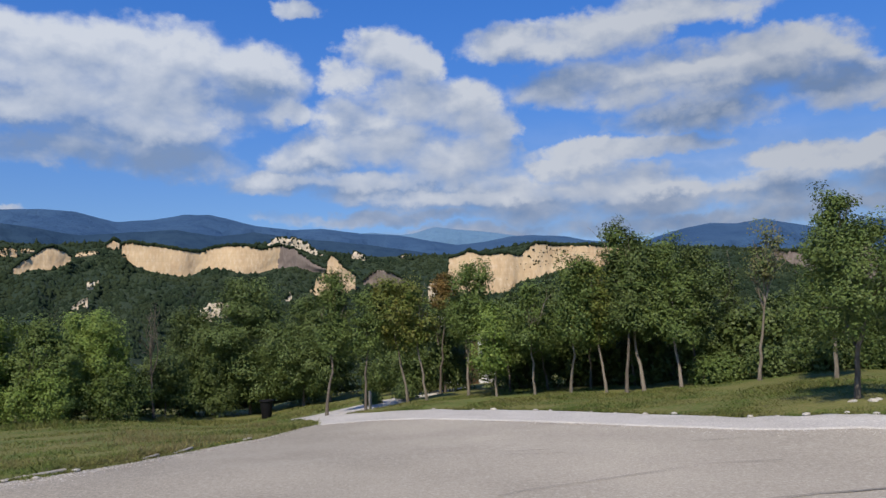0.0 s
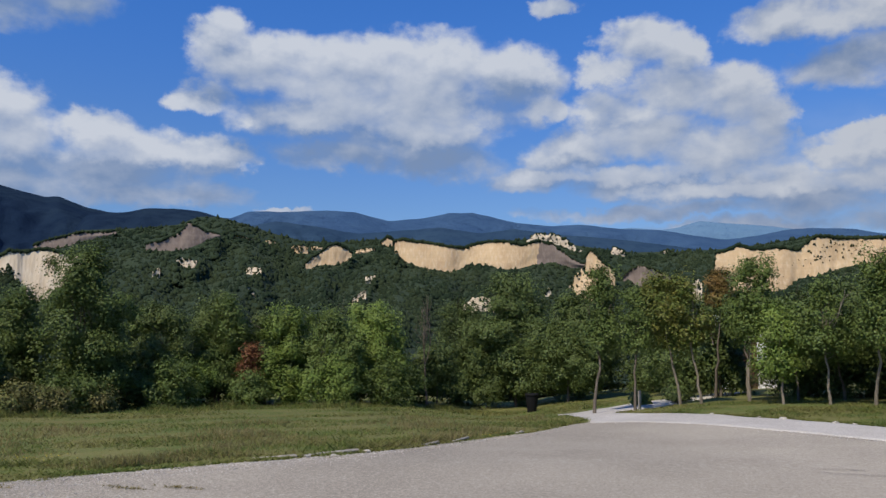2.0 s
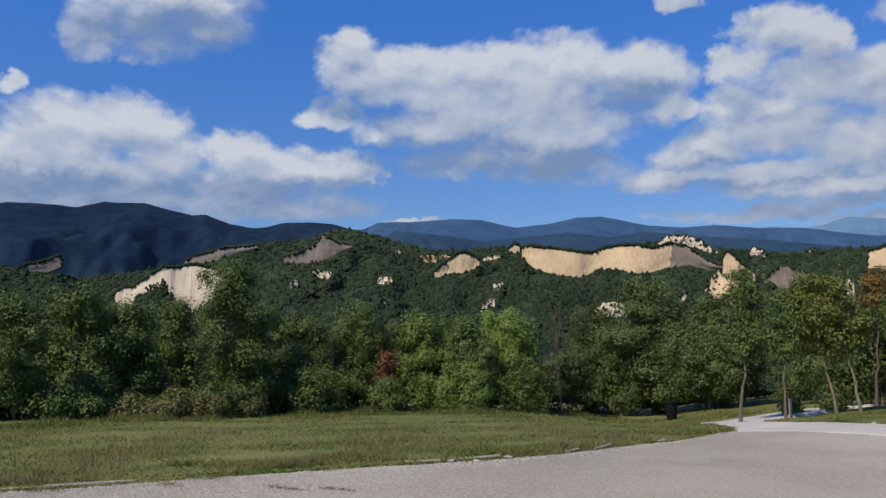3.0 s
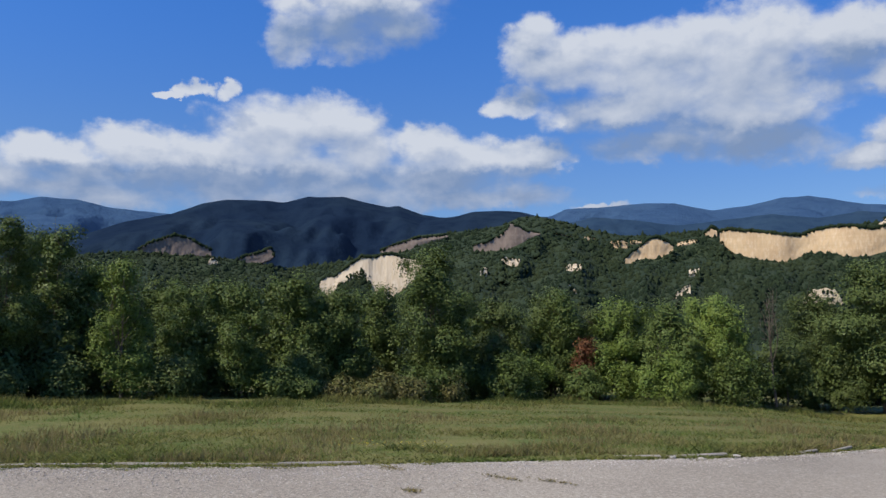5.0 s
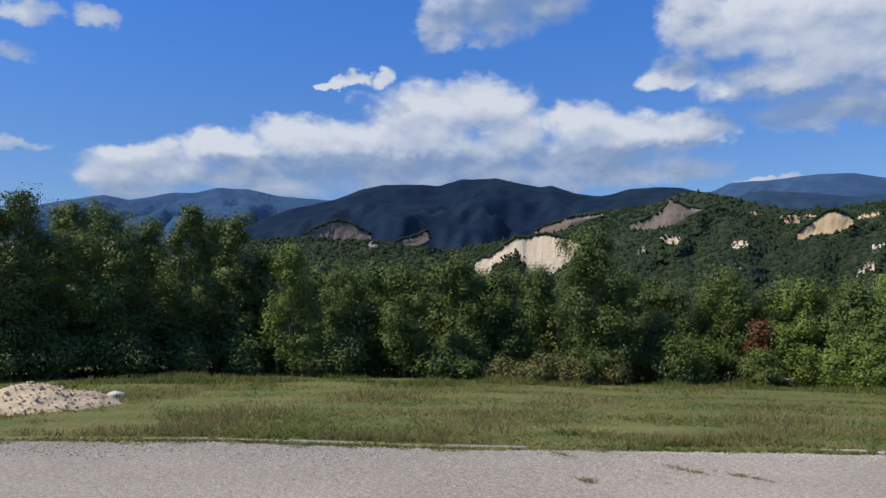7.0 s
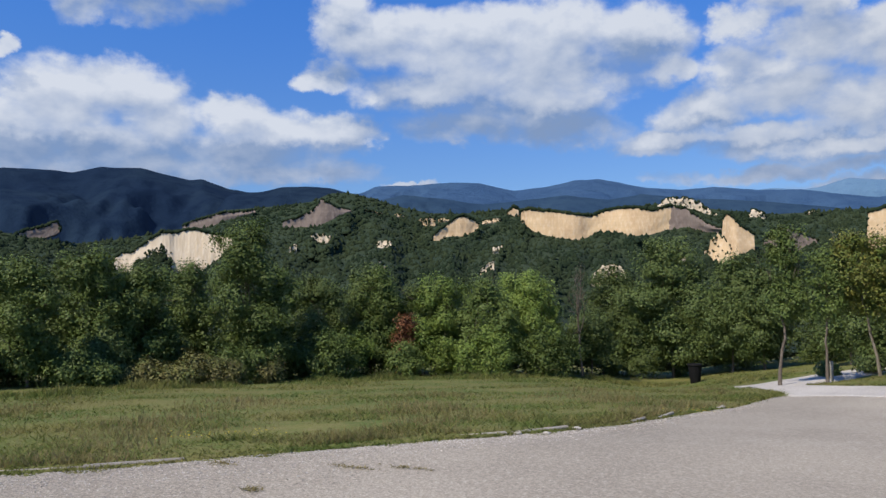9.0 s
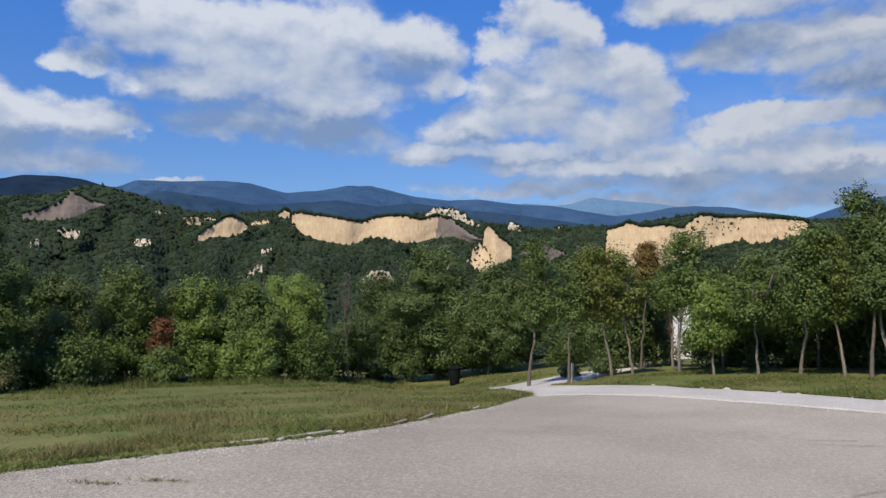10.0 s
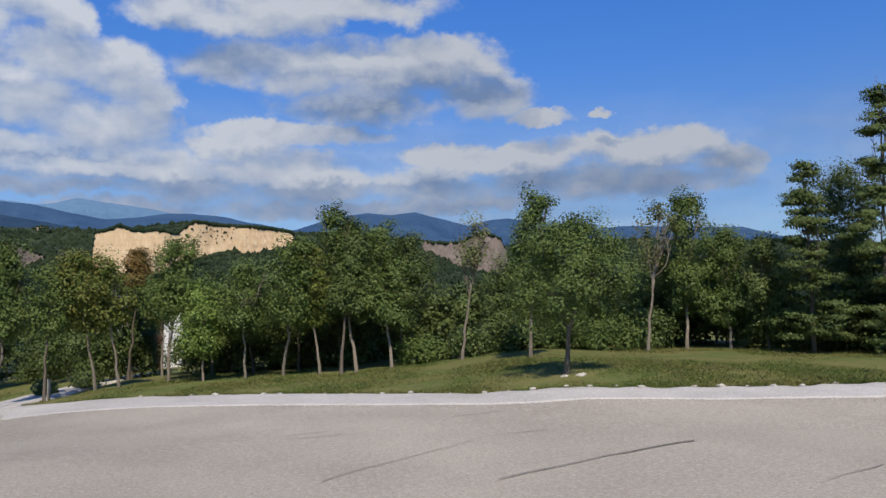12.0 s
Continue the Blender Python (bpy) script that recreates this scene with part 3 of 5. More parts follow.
CLIFFS["west_ledge"] = [(54.35, 4.88, 4.95), (54.60, 4.75, 5.46), (55.22, 4.50, 5.14), (56.11, 4.36, 4.92), (56.72, 4.50, 4.70)]
CLIFFS["scar"] = [(24.37, 2.13, 2.66), (24.99, 1.88, 2.32), (25.53, 1.54, 1.80)]
CLIFFS["scar.001"] = [(14.87, 1.14, 1.48), (15.29, 1.15, 2.00), (15.94, 1.17, 2.28), (16.83, 0.52, 1.85), (17.49, 0.42, 1.20)]
CLIFFS["scar.002"] = [(31.91, 3.87, 4.15), (32.44, 3.70, 4.28), (32.97, 3.85, 4.17)]
CLIFFS["scar.003"] = [(23.72, 3.39, 3.79), (23.99, 3.18, 3.78), (24.43, 3.16, 3.58)]
CLIFFS["scar.004"] = [(5.40, 5.07, 5.18), (5.59, 5.06, 5.46), (6.17, 5.22, 5.71), (6.57, 5.24, 5.37)]
CLIFFS["scar.005"] = [(2.07, 5.14, 5.30), (2.50, 5.16, 5.40), (2.90, 5.18, 5.32)]
CLIFFS["scar.006"] = [(36.35, 4.32, 4.58), (36.70, 4.02, 4.67), (37.21, 4.23, 4.84), (37.73, 4.58, 4.93)]
CLIFFS["scar.007"] = [(32.04, 1.91, 2.08), (32.47, 2.17, 2.47), (32.87, 2.79, 2.97)]
CLIFFS["scar.009"] = [(58.25, 4.21, 4.53), (58.57, 4.12, 4.69), (58.88, 4.19, 4.52)]
CLIFFS["low_grey_cliff"] = [(2.33, 3.27, 3.48), (3.22, 3.00, 3.97), (3.79, 2.45, 4.21), (4.54, 2.80, 4.35), (5.15, 3.30, 4.07), (5.60, 3.30, 3.60)]
CLIFFS["bright_ledge.001"] = [(30.75, 5.99, 6.06), (31.25, 5.94, 6.22), (31.65, 5.98, 6.19)]
CLIFFS["small_ledge.001"] = [(27.60, 5.58, 5.77), (28.00, 5.60, 5.86), (28.38, 5.64, 5.84)]
CLIFFS["small_ledge.002"] = [(23.76, 5.62, 5.81), (24.38, 5.44, 5.74), (25.17, 5.30, 5.58)]
CLIFFS["scar.010"] = [(38.77, 3.41, 3.98), (39.03, 3.34, 4.06), (39.28, 3.46, 3.81)]
CLIFFS["scar.011"] = [(0.24, 2.01, 3.01), (0.54, 1.78, 3.19), (0.87, 1.83, 3.08)]
CLIFFS["scar.008"] = [(10.79, 2.23, 2.79), (11.28, 2.15, 2.64)]


def ridge(name, profile, r_front, r_crest, r_back, low, mat, seed, label, rough=0.12, relief=0.10, step=0.4):
    """A range whose skyline follows the profile, with spurs and gullies on its near flank."""
    az0, az1 = profile[0][0], profile[-1][0]
    az = np.arange(az0 - 3, az1 + 3.01, step)
    el = np.interp(az, *zip(*profile))
    fade = np.clip(np.minimum(az - az0 + 3, az1 + 3 - az) / 3, 0, 1)
    el = low + (el - low) * fade ** 0.5
    el = el + rough * bumps(az * 1.1, az * 0, seed, 5) * fade
    s = np.concatenate([np.linspace(0, 1, 70), [1.08, 1.3]])
    A, S = np.meshgrid(az, s)
    E = low + (el[None, :] - low) * np.sin(np.clip(S, 0, 1) * np.pi / 2)
    E = E - np.clip(S - 1, 0, 1) * 9
    E += relief * (el[None, :] - low) * bumps(A * 0.5 + 2.0 * S, S * 7, seed + 1, 4) * np.sin(np.pi * np.clip(S, 0, 1)) * 0.6
    E = np.where(S < 1, np.minimum(E, low + (el[None, :] - low) * (0.62 + 0.38 * S)), E)
    Rr = np.where(S <= 1, r_front + (r_crest - r_front) * S, r_crest + (r_back - r_crest) * (S - 1) / 0.3)
    Rr = Rr + 0.05 * (r_crest - r_front) * bumps(A * 0.5, S * 7, seed + 2, 3) * np.sin(np.pi * np.clip(S, 0, 1))
    x, y = polar(A, Rr)
    z = EYE + np.tan(np.radians(E)) * Rr
    ob = new(name, mesh_np(name, np.stack([x, y, z], -1).reshape(-1, 3), grid_faces(len(s), len(az))[:, ::-1], mat, True))
    return tagged(ob, label, "mountain", kind="structure")


ridge("backdrop_hazy_range", HAZY_RANGE, 3900, 4500, 4800, -0.5, M["hazy"], 11, "mountain peaks on the horizon, pale blue with painted haze", 0.05, 0.3, 0.3)
ridge("backdrop_range", FAR_RANGE, 2900, 4000, 4600, -0.5, M["mountain"], 12, "long wooded mountain range in the distance, blue with painted haze", 0.05, 0.6, 0.3)
ridge("backdrop_fold", FOLD, 2300, 2800, 3100, -0.5, M["fold"], 15, "nearer wooded mountain fold, blue-green with painted haze", 0.05, 0.5, 0.3)
# no cloud shades these two; their material is painted dark
ridge("backdrop_dark_mountain", DARK_MOUNTAIN, 1500, 2500, 2800, -0.5, M["dark_mountain"], 13, "wooded mountain coloured dark for cloud shade and haze", 0.045, 0.45, 0.25)
ridge("backdrop_green_hill", GREEN_HILL, 1300, 1900, 2200, 0.0, M["dark_mountain"], 14, "rounded wooded hilltop, painted dark and hazy", 0.04, 0.15)

LOW = -4.0
AZ_HILL = (-64.0, 96.0)


def crest_el(az):
    return np.interp(az, *zip(*CREST))


def bare(az, s):
    """1 where a cliff face stands, fading to 0 a little way off: the slope is even there."""
    near = np.zeros(np.broadcast(az, s).shape)
    for rows in CLIFFS.values():
        a, foot, rim = np.array(rows).T
        lo, hi = hill_s(az, np.interp(az, a, foot)), hill_s(az, np.interp(az, a, rim))
        off = np.hypot(np.clip(np.maximum(a[0] - az, az - a[-1]), 0, 9) / 1.2, np.clip(np.maximum(lo - s, s - hi), 0, 9) / 0.09)
        near = np.maximum(near, np.clip(1.15 - off, 0, 1))
    return near * near * (3 - 2 * near)


def cliff_range(key):
    """Azimuths across a cliff, its foot and rim there, and how far off its face stands."""
    a, foot, rim = np.array(CLIFFS[key]).T
    az = np.linspace(a[0], a[-1], max(24, int((a[-1] - a[0]) / 0.045)))
    f, t = np.interp(az, a, foot), np.interp(az, a, rim)
    mid = np.clip(hill_s(az, f), 0.05, 0.97)
    smooth = np.convolve(np.pad(mid, 6, mode="edge"), np.ones(13) / 13, "valid")
    if key == "broad_cliff_end":
        return az, f, t, 0 * az + cliff_range("broad_cliff")[3].mean()
    if key == "white_cliff":
        # this face is turned towards the south-west
        far = 240 + 620 * smooth.mean()
        return az, f, t, far * (1 + 0.45 * np.radians(az - az.mean()))
    return az, f, t, 240 + 620 * (smooth.mean() + (0.0 if key.startswith("scar") else 0.2) * (smooth - smooth.mean()))


def hill_place(az, s):
    """A point of the wooded hillside: s runs from the valley (0) to the crest (1)."""
    c = crest_el(az)
    el = LOW + (c - LOW) * np.clip(s, 0, 1) - 6 * np.clip(s - 1, 0, 1)
    spur = 1 - 2 * np.abs(np.sin(az * 0.42 + 2.2 * s + 0.9 * bumps(az * 0.3, s * 3, 22, 2)))
    gully = 1 - 2 * np.abs(np.sin(az * 1.35 - 4.0 * s + bumps(az * 0.7, s * 4, 23, 2)))
    r = 240 + 620 * s - (34 * spur + 11 * gully - 14 * bumps(az * 0.35, s * 5, 21, 3)) * np.sin(np.pi * np.clip(s, 0, 1)) * (1 - bare(az, s))
    # the slope runs up to each cliff's foot and goes on behind its face
    for key in CLIFFS:
        a, foot, rim, off = cliff_range(key)
        here = (az > a[0]) & (az < a[-1])
        f, t, q = np.interp(az, a, foot), np.interp(az, a, rim), np.interp(az, a, off)
        r = np.where(here & (el >= f) & (el <= t), np.maximum(r, q + 5), r)
        r = np.where(here & (el < f) & (el > f - 1.5), np.minimum(r, q - 1.5 - 30 * (f - el)), r)
    x, y = polar(az, r)
    return np.stack([x, y, EYE + np.tan(np.radians(el)) * r], -1)


def hill_s(az, el):
    return (el - LOW) / (crest_el(az) - LOW)


def make_hill():
    az = np.arange(AZ_HILL[0], AZ_HILL[1] + 0.1, 0.3)
    s = np.concatenate([np.linspace(0, 0.5, 20)[:-1], np.linspace(0.5, 1, 70), [1.05, 1.2]])
    A, S = np.meshgrid(az, s)
    ob = new("hillside", mesh_np("hillside", hill_place(A, S).reshape(-1, 3), grid_faces(len(s), len(az))[:, ::-1], M["hill"], True))
    tagged(ob, "steep green wooded hillside across the valley", "hill", kind="structure")


def ball_set(count, seed):
    """A few lumpy balls of 20 triangles, to be scattered as tree crowns seen from far."""
    bm = bmesh.new()
    bmesh.ops.create_icosphere(bm, subdivisions=1, radius=1.1)
    base = np.array([v.co[:] for v in bm.verts])
    tris = np.array([[v.index for v in f.verts] for f in bm.faces])
    bm.free()
    g, out = rnd(seed), []
    for _ in range(count):
        k = g.uniform(0.5, 1.4, (len(base), 1))
        out.append(base * k * np.array([1, 1, 0.95]))
    return out, tris


BALLS, BALL_TRIS = ball_set(24, 31)


def scatter(places, radii, seed):
    g, pieces = rnd(seed), []
    for p, r in zip(places, radii):
        a = g.uniform(0, 6.28)
        v = BALLS[g.integers(len(BALLS))] @ np.array([[math.cos(a), math.sin(a), 0], [-math.sin(a), math.cos(a), 0], [0, 0, 1]])
        pieces.append((v * (r * np.array([g.uniform(0.8, 1.3), g.uniform(0.8, 1.3), g.uniform(0.7, 1.5)])) + p, BALL_TRIS))
    return join(pieces)


def scatter_small(places, radii, seed):
    """Many small uneven crowns of eight triangles."""
    g, n = rnd(seed), len(places)
    base = np.array([(1, 0, 0), (0, 1, 0), (-1, 0, 0), (0, -1, 0), (0, 0, 1.2), (0, 0, -0.8)], float)
    tris = np.array([(0, 1, 4), (1, 2, 4), (2, 3, 4), (3, 0, 4), (1, 0, 5), (2, 1, 5), (3, 2, 5), (0, 3, 5)])
    a = g.uniform(0, 6.283, n)
    c, s = np.cos(a), np.sin(a)
    v = base[None] * g.uniform(0.7, 1.35, (n, 6, 1)) * radii[:, None, None] * g.uniform(0.75, 1.35, (n, 1, 3))
    v = np.stack([v[..., 0] * c[:, None] - v[..., 1] * s[:, None], v[..., 0] * s[:, None] + v[..., 1] * c[:, None], v[..., 2]], -1) + places[:, None]
    return v.reshape(-1, 3), (tris[None] + 6 * np.arange(n)[:, None, None]).reshape(-1, 3)


def under_cliff(az, s):
    """True where a cliff face stands, so that no trees grow on it."""
    hit = np.zeros(len(az), bool)
    for rows in CLIFFS.values():
        a, foot, rim = np.array(rows).T
        sf, sr = hill_s(az, np.interp(az, a, foot)), hill_s(az, np.interp(az, a, rim))
        hit |= (az > a[0]) & (az < a[-1]) & (s > sf + 0.014) & (s < sr + 0.02)
    return hit


def make_forest():
    g = rnd(41)
    n = 50000
    az, s = g.uniform(-56, 88, n), g.uniform(0.2, 1.0, n) ** 0.9
    keep = ~under_cliff(az, s) & ((az > -14) | (s > 0.55))
    az, s = az[keep], s[keep]
    p = hill_place(az, s)
    r = (0.8 + 1.9 * g.uniform(size=len(az)) ** 1.8) * (0.75 + 0.5 * s)
    ob = new("forest", mesh_np("forest", *scatter_small(p - np.array([0, 0, 0.15]) * r[:, None], r, 42), M["forest"], True))
    tagged(ob, "dense dark green broadleaf forest covering the hillside", "forest", kind="stuff")


def make_cliff(key, seed):
    az, f, t, r0 = cliff_range(key)
    width = az[-1] - az[0]
    tall = np.max(t - f)
    t = t + np.minimum(0.03, 0.2 * tall) * bumps(az * 9, az * 0, seed, 4)
    rugged = key.startswith("scar") or key.split(".")[0] in ("white_crag", "low_pinnacle", "small_ledge", "bright_ledge")
    if rugged:
        t = t + 0.17 * tall * bumps(az * 13, az * 0, seed + 1, 3)
        f = np.minimum(f + 0.2 * tall * bumps(az * 11, az * 0, seed + 2, 3), t - 0.02)
    k = np.linspace(-0.2, 1, 22)
    K, A = np.meshgrid(k, az, indexing="ij")
    E = f + (t - f) * K
    arc = np.radians(A) * r0
    height = np.tan(np.radians(np.maximum(t - f, 0.05))) * r0
    flute = (2.4 if rugged else 0.25 if key == "white_cliff" else 0.55) * np.abs(bumps(arc * 0.13, K * 1.2, seed + 3, 4)) * 1.3 + 0.35 * bumps(arc * 0.8, K * 9, seed + 4, 3)
    Rr = r0 + 0.16 * height * K - flute * np.minimum(1, height / 12) * (1.1 - 0.6 * K) + 1.2 * bumps(arc * 0.05, K * 3, seed + 5, 2)
    x, y = polar(A, Rr)
    z = EYE + np.tan(np.radians(E)) * Rr
    face = np.stack([x, y, z], -1)
    top = face[-1]
    deep = np.minimum(14, 1.5 + height)[:, None]
    out = top / np.linalg.norm(top[:, :2], axis=1, keepdims=True) * np.array([1, 1, 0])
    back = top + out * deep + np.array([0, 0, -0.3])
    low = face[0] + out * (deep + 6)
    grid = np.concatenate([face, back[None], low[None]], 0)
    # these cliffs get the sandstone with cloud shade painted in
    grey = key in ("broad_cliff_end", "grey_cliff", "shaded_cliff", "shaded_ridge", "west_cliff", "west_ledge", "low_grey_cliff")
    name = "rock_scar" if key.startswith("scar") else "cliff"
    label = "bare pale rock scar among the hillside trees" if name == "rock_scar" else (
        "sandstone cliff coloured greyish for cloud shade, with a scrubby rim" if grey else "steep fluted cream-coloured sandstone cliff with a scrubby rim")
    ob = new(name, mesh_np(name, grid.reshape(-1, 3), grid_faces(len(grid), len(az))[:, ::-1], M["shaded_sand" if grey else "pale_sand" if key in ("white_crag", "white_cliff") or name == "rock_scar" else "sand"], True))
    tagged(ob, label, "cliff", "sandstone cliffs", "structure")
    g = rnd(seed + 9)
    n = int(width * (14 if rugged else 40 if grey else 130)) + 3
    i = g.integers(0, len(az), n)
    p = top[i] + out[i] * g.uniform(-0.2, 3.5, (n, 1)) + np.array([0, 0, 0.15])
    size = g.uniform(0.5, 1.25, n) * r0[i] / 550
    # scrub that clings to the face
    m = int(width * 14) + 6 if rugged else 0
    j, h = g.integers(0, len(az), m), g.integers(7, 21, m)
    p, size = np.concatenate([p, face[h, j]]), np.concatenate([size, g.uniform(0.3, 0.8, m) * (1.3 if rugged else 1)])
    if key == "east_cliff":
        # tufts that cling to the upper face
        j, h = (g.normal(0.47, 0.10, 70).clip(0.2, 0.97) * len(az)).astype(int), g.integers(9, 21, 70)
        p, size = np.concatenate([p, face[h, j]]), np.concatenate([size, g.uniform(0.3, 0.9, 70)])
    if key == "white_cliff":
        # a dark tongue of scrub climbs the middle of this face
        j, h = (g.normal(0.63, 0.055, 240).clip(0.3, 0.97) * len(az)).astype(int), g.triangular(0, 0, 13, 240).astype(int)
        p, size = np.concatenate([p, face[h, j]]), np.concatenate([size, g.uniform(0.5, 1.1, 240)])
    scrub = new("scrub", mesh_np("scrub", *scatter(p, size, seed + 10), M["forest"], False))
    scrub.parent = ob
    tagged(scrub, "dark green scrub on the rim", kind="stuff")


make_hill()
make_forest()
for number, key in enumerate(CLIFFS):
    make_cliff(key, 100 + 20 * number)


# ---- trees ----
def tube(points, radii, sides=7):
    p, r = np.asarray(points, float), np.asarray(radii, float)
    d = np.gradient(p, axis=0)
    d /= np.linalg.norm(d, axis=1, keepdims=True) + 1e-9
    ref = np.where(np.abs(d[:, :1]) < 0.8, np.array([[1.0, 0, 0]]), np.array([[0, 1.0, 0]]))
    u = np.cross(d, ref)
    u /= np.linalg.norm(u, axis=1, keepdims=True)
    v = np.cross(d, u)
    a = np.linspace(0, 2 * np.pi, sides, endpoint=False)
    ring = p[:, None] + r[:, None, None] * (u[:, None] * np.cos(a)[None, :, None] + v[:, None] * np.sin(a)[None, :, None])
    return ring.reshape(-1, 3), grid_faces(len(p), sides, True)


def branch(g, a, b, r0, r1, bend, n=7):
    f = np.linspace(0, 1, n)[:, None]
    side = g.normal(0, bend, 3) * np.linalg.norm(np.subtract(b, a))
    p = np.asarray(a) + (np.asarray(b) - np.asarray(a)) * f + side * np.sin(np.pi * f) + g.normal(0, 0.012, (n, 3)) * f
    return p, r0 + (r1 - r0) * f[:, 0]


def leaves(g, centres, facing, size):
    """A small leaf at each centre, its blade turned roughly to the facing."""
    n = len(centres)
    w = facing + g.normal(0, 0.36, (n, 3))
    w /= np.linalg.norm(w, axis=1, keepdims=True) + 1e-9
    u = np.cross(w, g.normal(0, 1, (n, 3)))
    u /= np.linalg.norm(u, axis=1, keepdims=True) + 1e-9
    v = np.cross(w, u)
    L = (size * g.uniform(0.6, 1.3, n))[:, None]
    a = centres - u * L * 0.5
    verts = np.stack([a, a + u * L + v * L * 0.42 + w * L * 0.1, a + u * L - v * L * 0.42], 1).reshape(-1, 3)
    return verts, np.arange(3 * n).reshape(-1, 3)


def crown_clumps(g, kind, foot, top, radius, n):
    """Leaf clumps over a crown of several uneven lobes: their centres, and the way out of the lobe at each."""
    tall = top - foot
    lobes = []
    count = 84 if kind == "c" else int(9 + 3 * radius + 2 * tall)
    for k in range(count):
        h = (k + g.uniform(0.2, 0.8)) / count
        a = k * 2.4 + g.normal(0, 0.5)
        if kind == "c":
            # flat boughs in tiers
            h = (k // 6 + g.normal(0, 0.38)) / (count // 6)
            off = radius * (1.02 - h) ** 0.7 * g.uniform(0.2, 0.85)
            size = radius * (0.27 - 0.14 * h) * g.uniform(0.7, 1.2)
            lobes.append((off * math.cos(a), off * math.sin(a), foot + tall * min(max(h, 0), 0.98) - 0.12 * off, size, size * 0.16))
            continue
        wide = math.sin(math.pi * min(1, h * 0.86 + 0.12)) ** 0.6
        off = radius * wide * (g.uniform(0.45, 0.85) if kind == "L" else g.uniform(0.25, 0.78))
        size = radius * g.uniform(0.30, 0.52) * (1.1 - 0.45 * h)
        lobes.append((off * math.cos(a), off * math.sin(a), foot + size * 0.7 + (tall - 1.3 * size) * h, size, size * g.uniform(0.75, 1.25)))
    for _ in range(0 if kind == "c" else 9):
        a, off = g.uniform(0, 6.283), radius * g.uniform(0.05, 0.55)
        size = g.uniform(0.08, 0.17) * min(radius, 1.3)
        lobes.append((off * math.cos(a), off * math.sin(a), top - size * g.uniform(0.5, 4.5), size, size * g.uniform(1.5, 3.0)))
    lobes = np.array(lobes)
    area = lobes[:, 3] * (lobes[:, 3] + lobes[:, 4])
    i = g.choice(len(lobes), n, p=area / area.sum())
    d = g.normal(0, 1, (n, 3))
    d[:, 2] += 0.25
    d /= np.linalg.norm(d, axis=1, keepdims=True)
    shell = np.where(g.uniform(size=n) < 0.2, g.uniform(0.2, 0.7, n), g.uniform(0.75, 1.08, n))[:, None]
    return lobes[i, :3] + d * lobes[i][:, [3, 3, 4]] * shell, d


TREE_LABEL = {
    "m": "young green broadleaf tree with a leafy rounded crown", "d": "dense dark green broadleaf tree at the lawn edge",
    "l": "light green broadleaf tree in full leaf", "y": "broadleaf tree with yellow and orange tinged leaves",
    "p": "sparse tree with pale bare limbs and thin leaves", "n": "leafless grey dead tree with fine twigs",
    "o": "small tree with orange and rust-coloured autumn leaves",
    "c": "tall dark conifer-like tree with tiered spreading branches", "L": "small lone green tree standing on the grass with a short trunk",
}


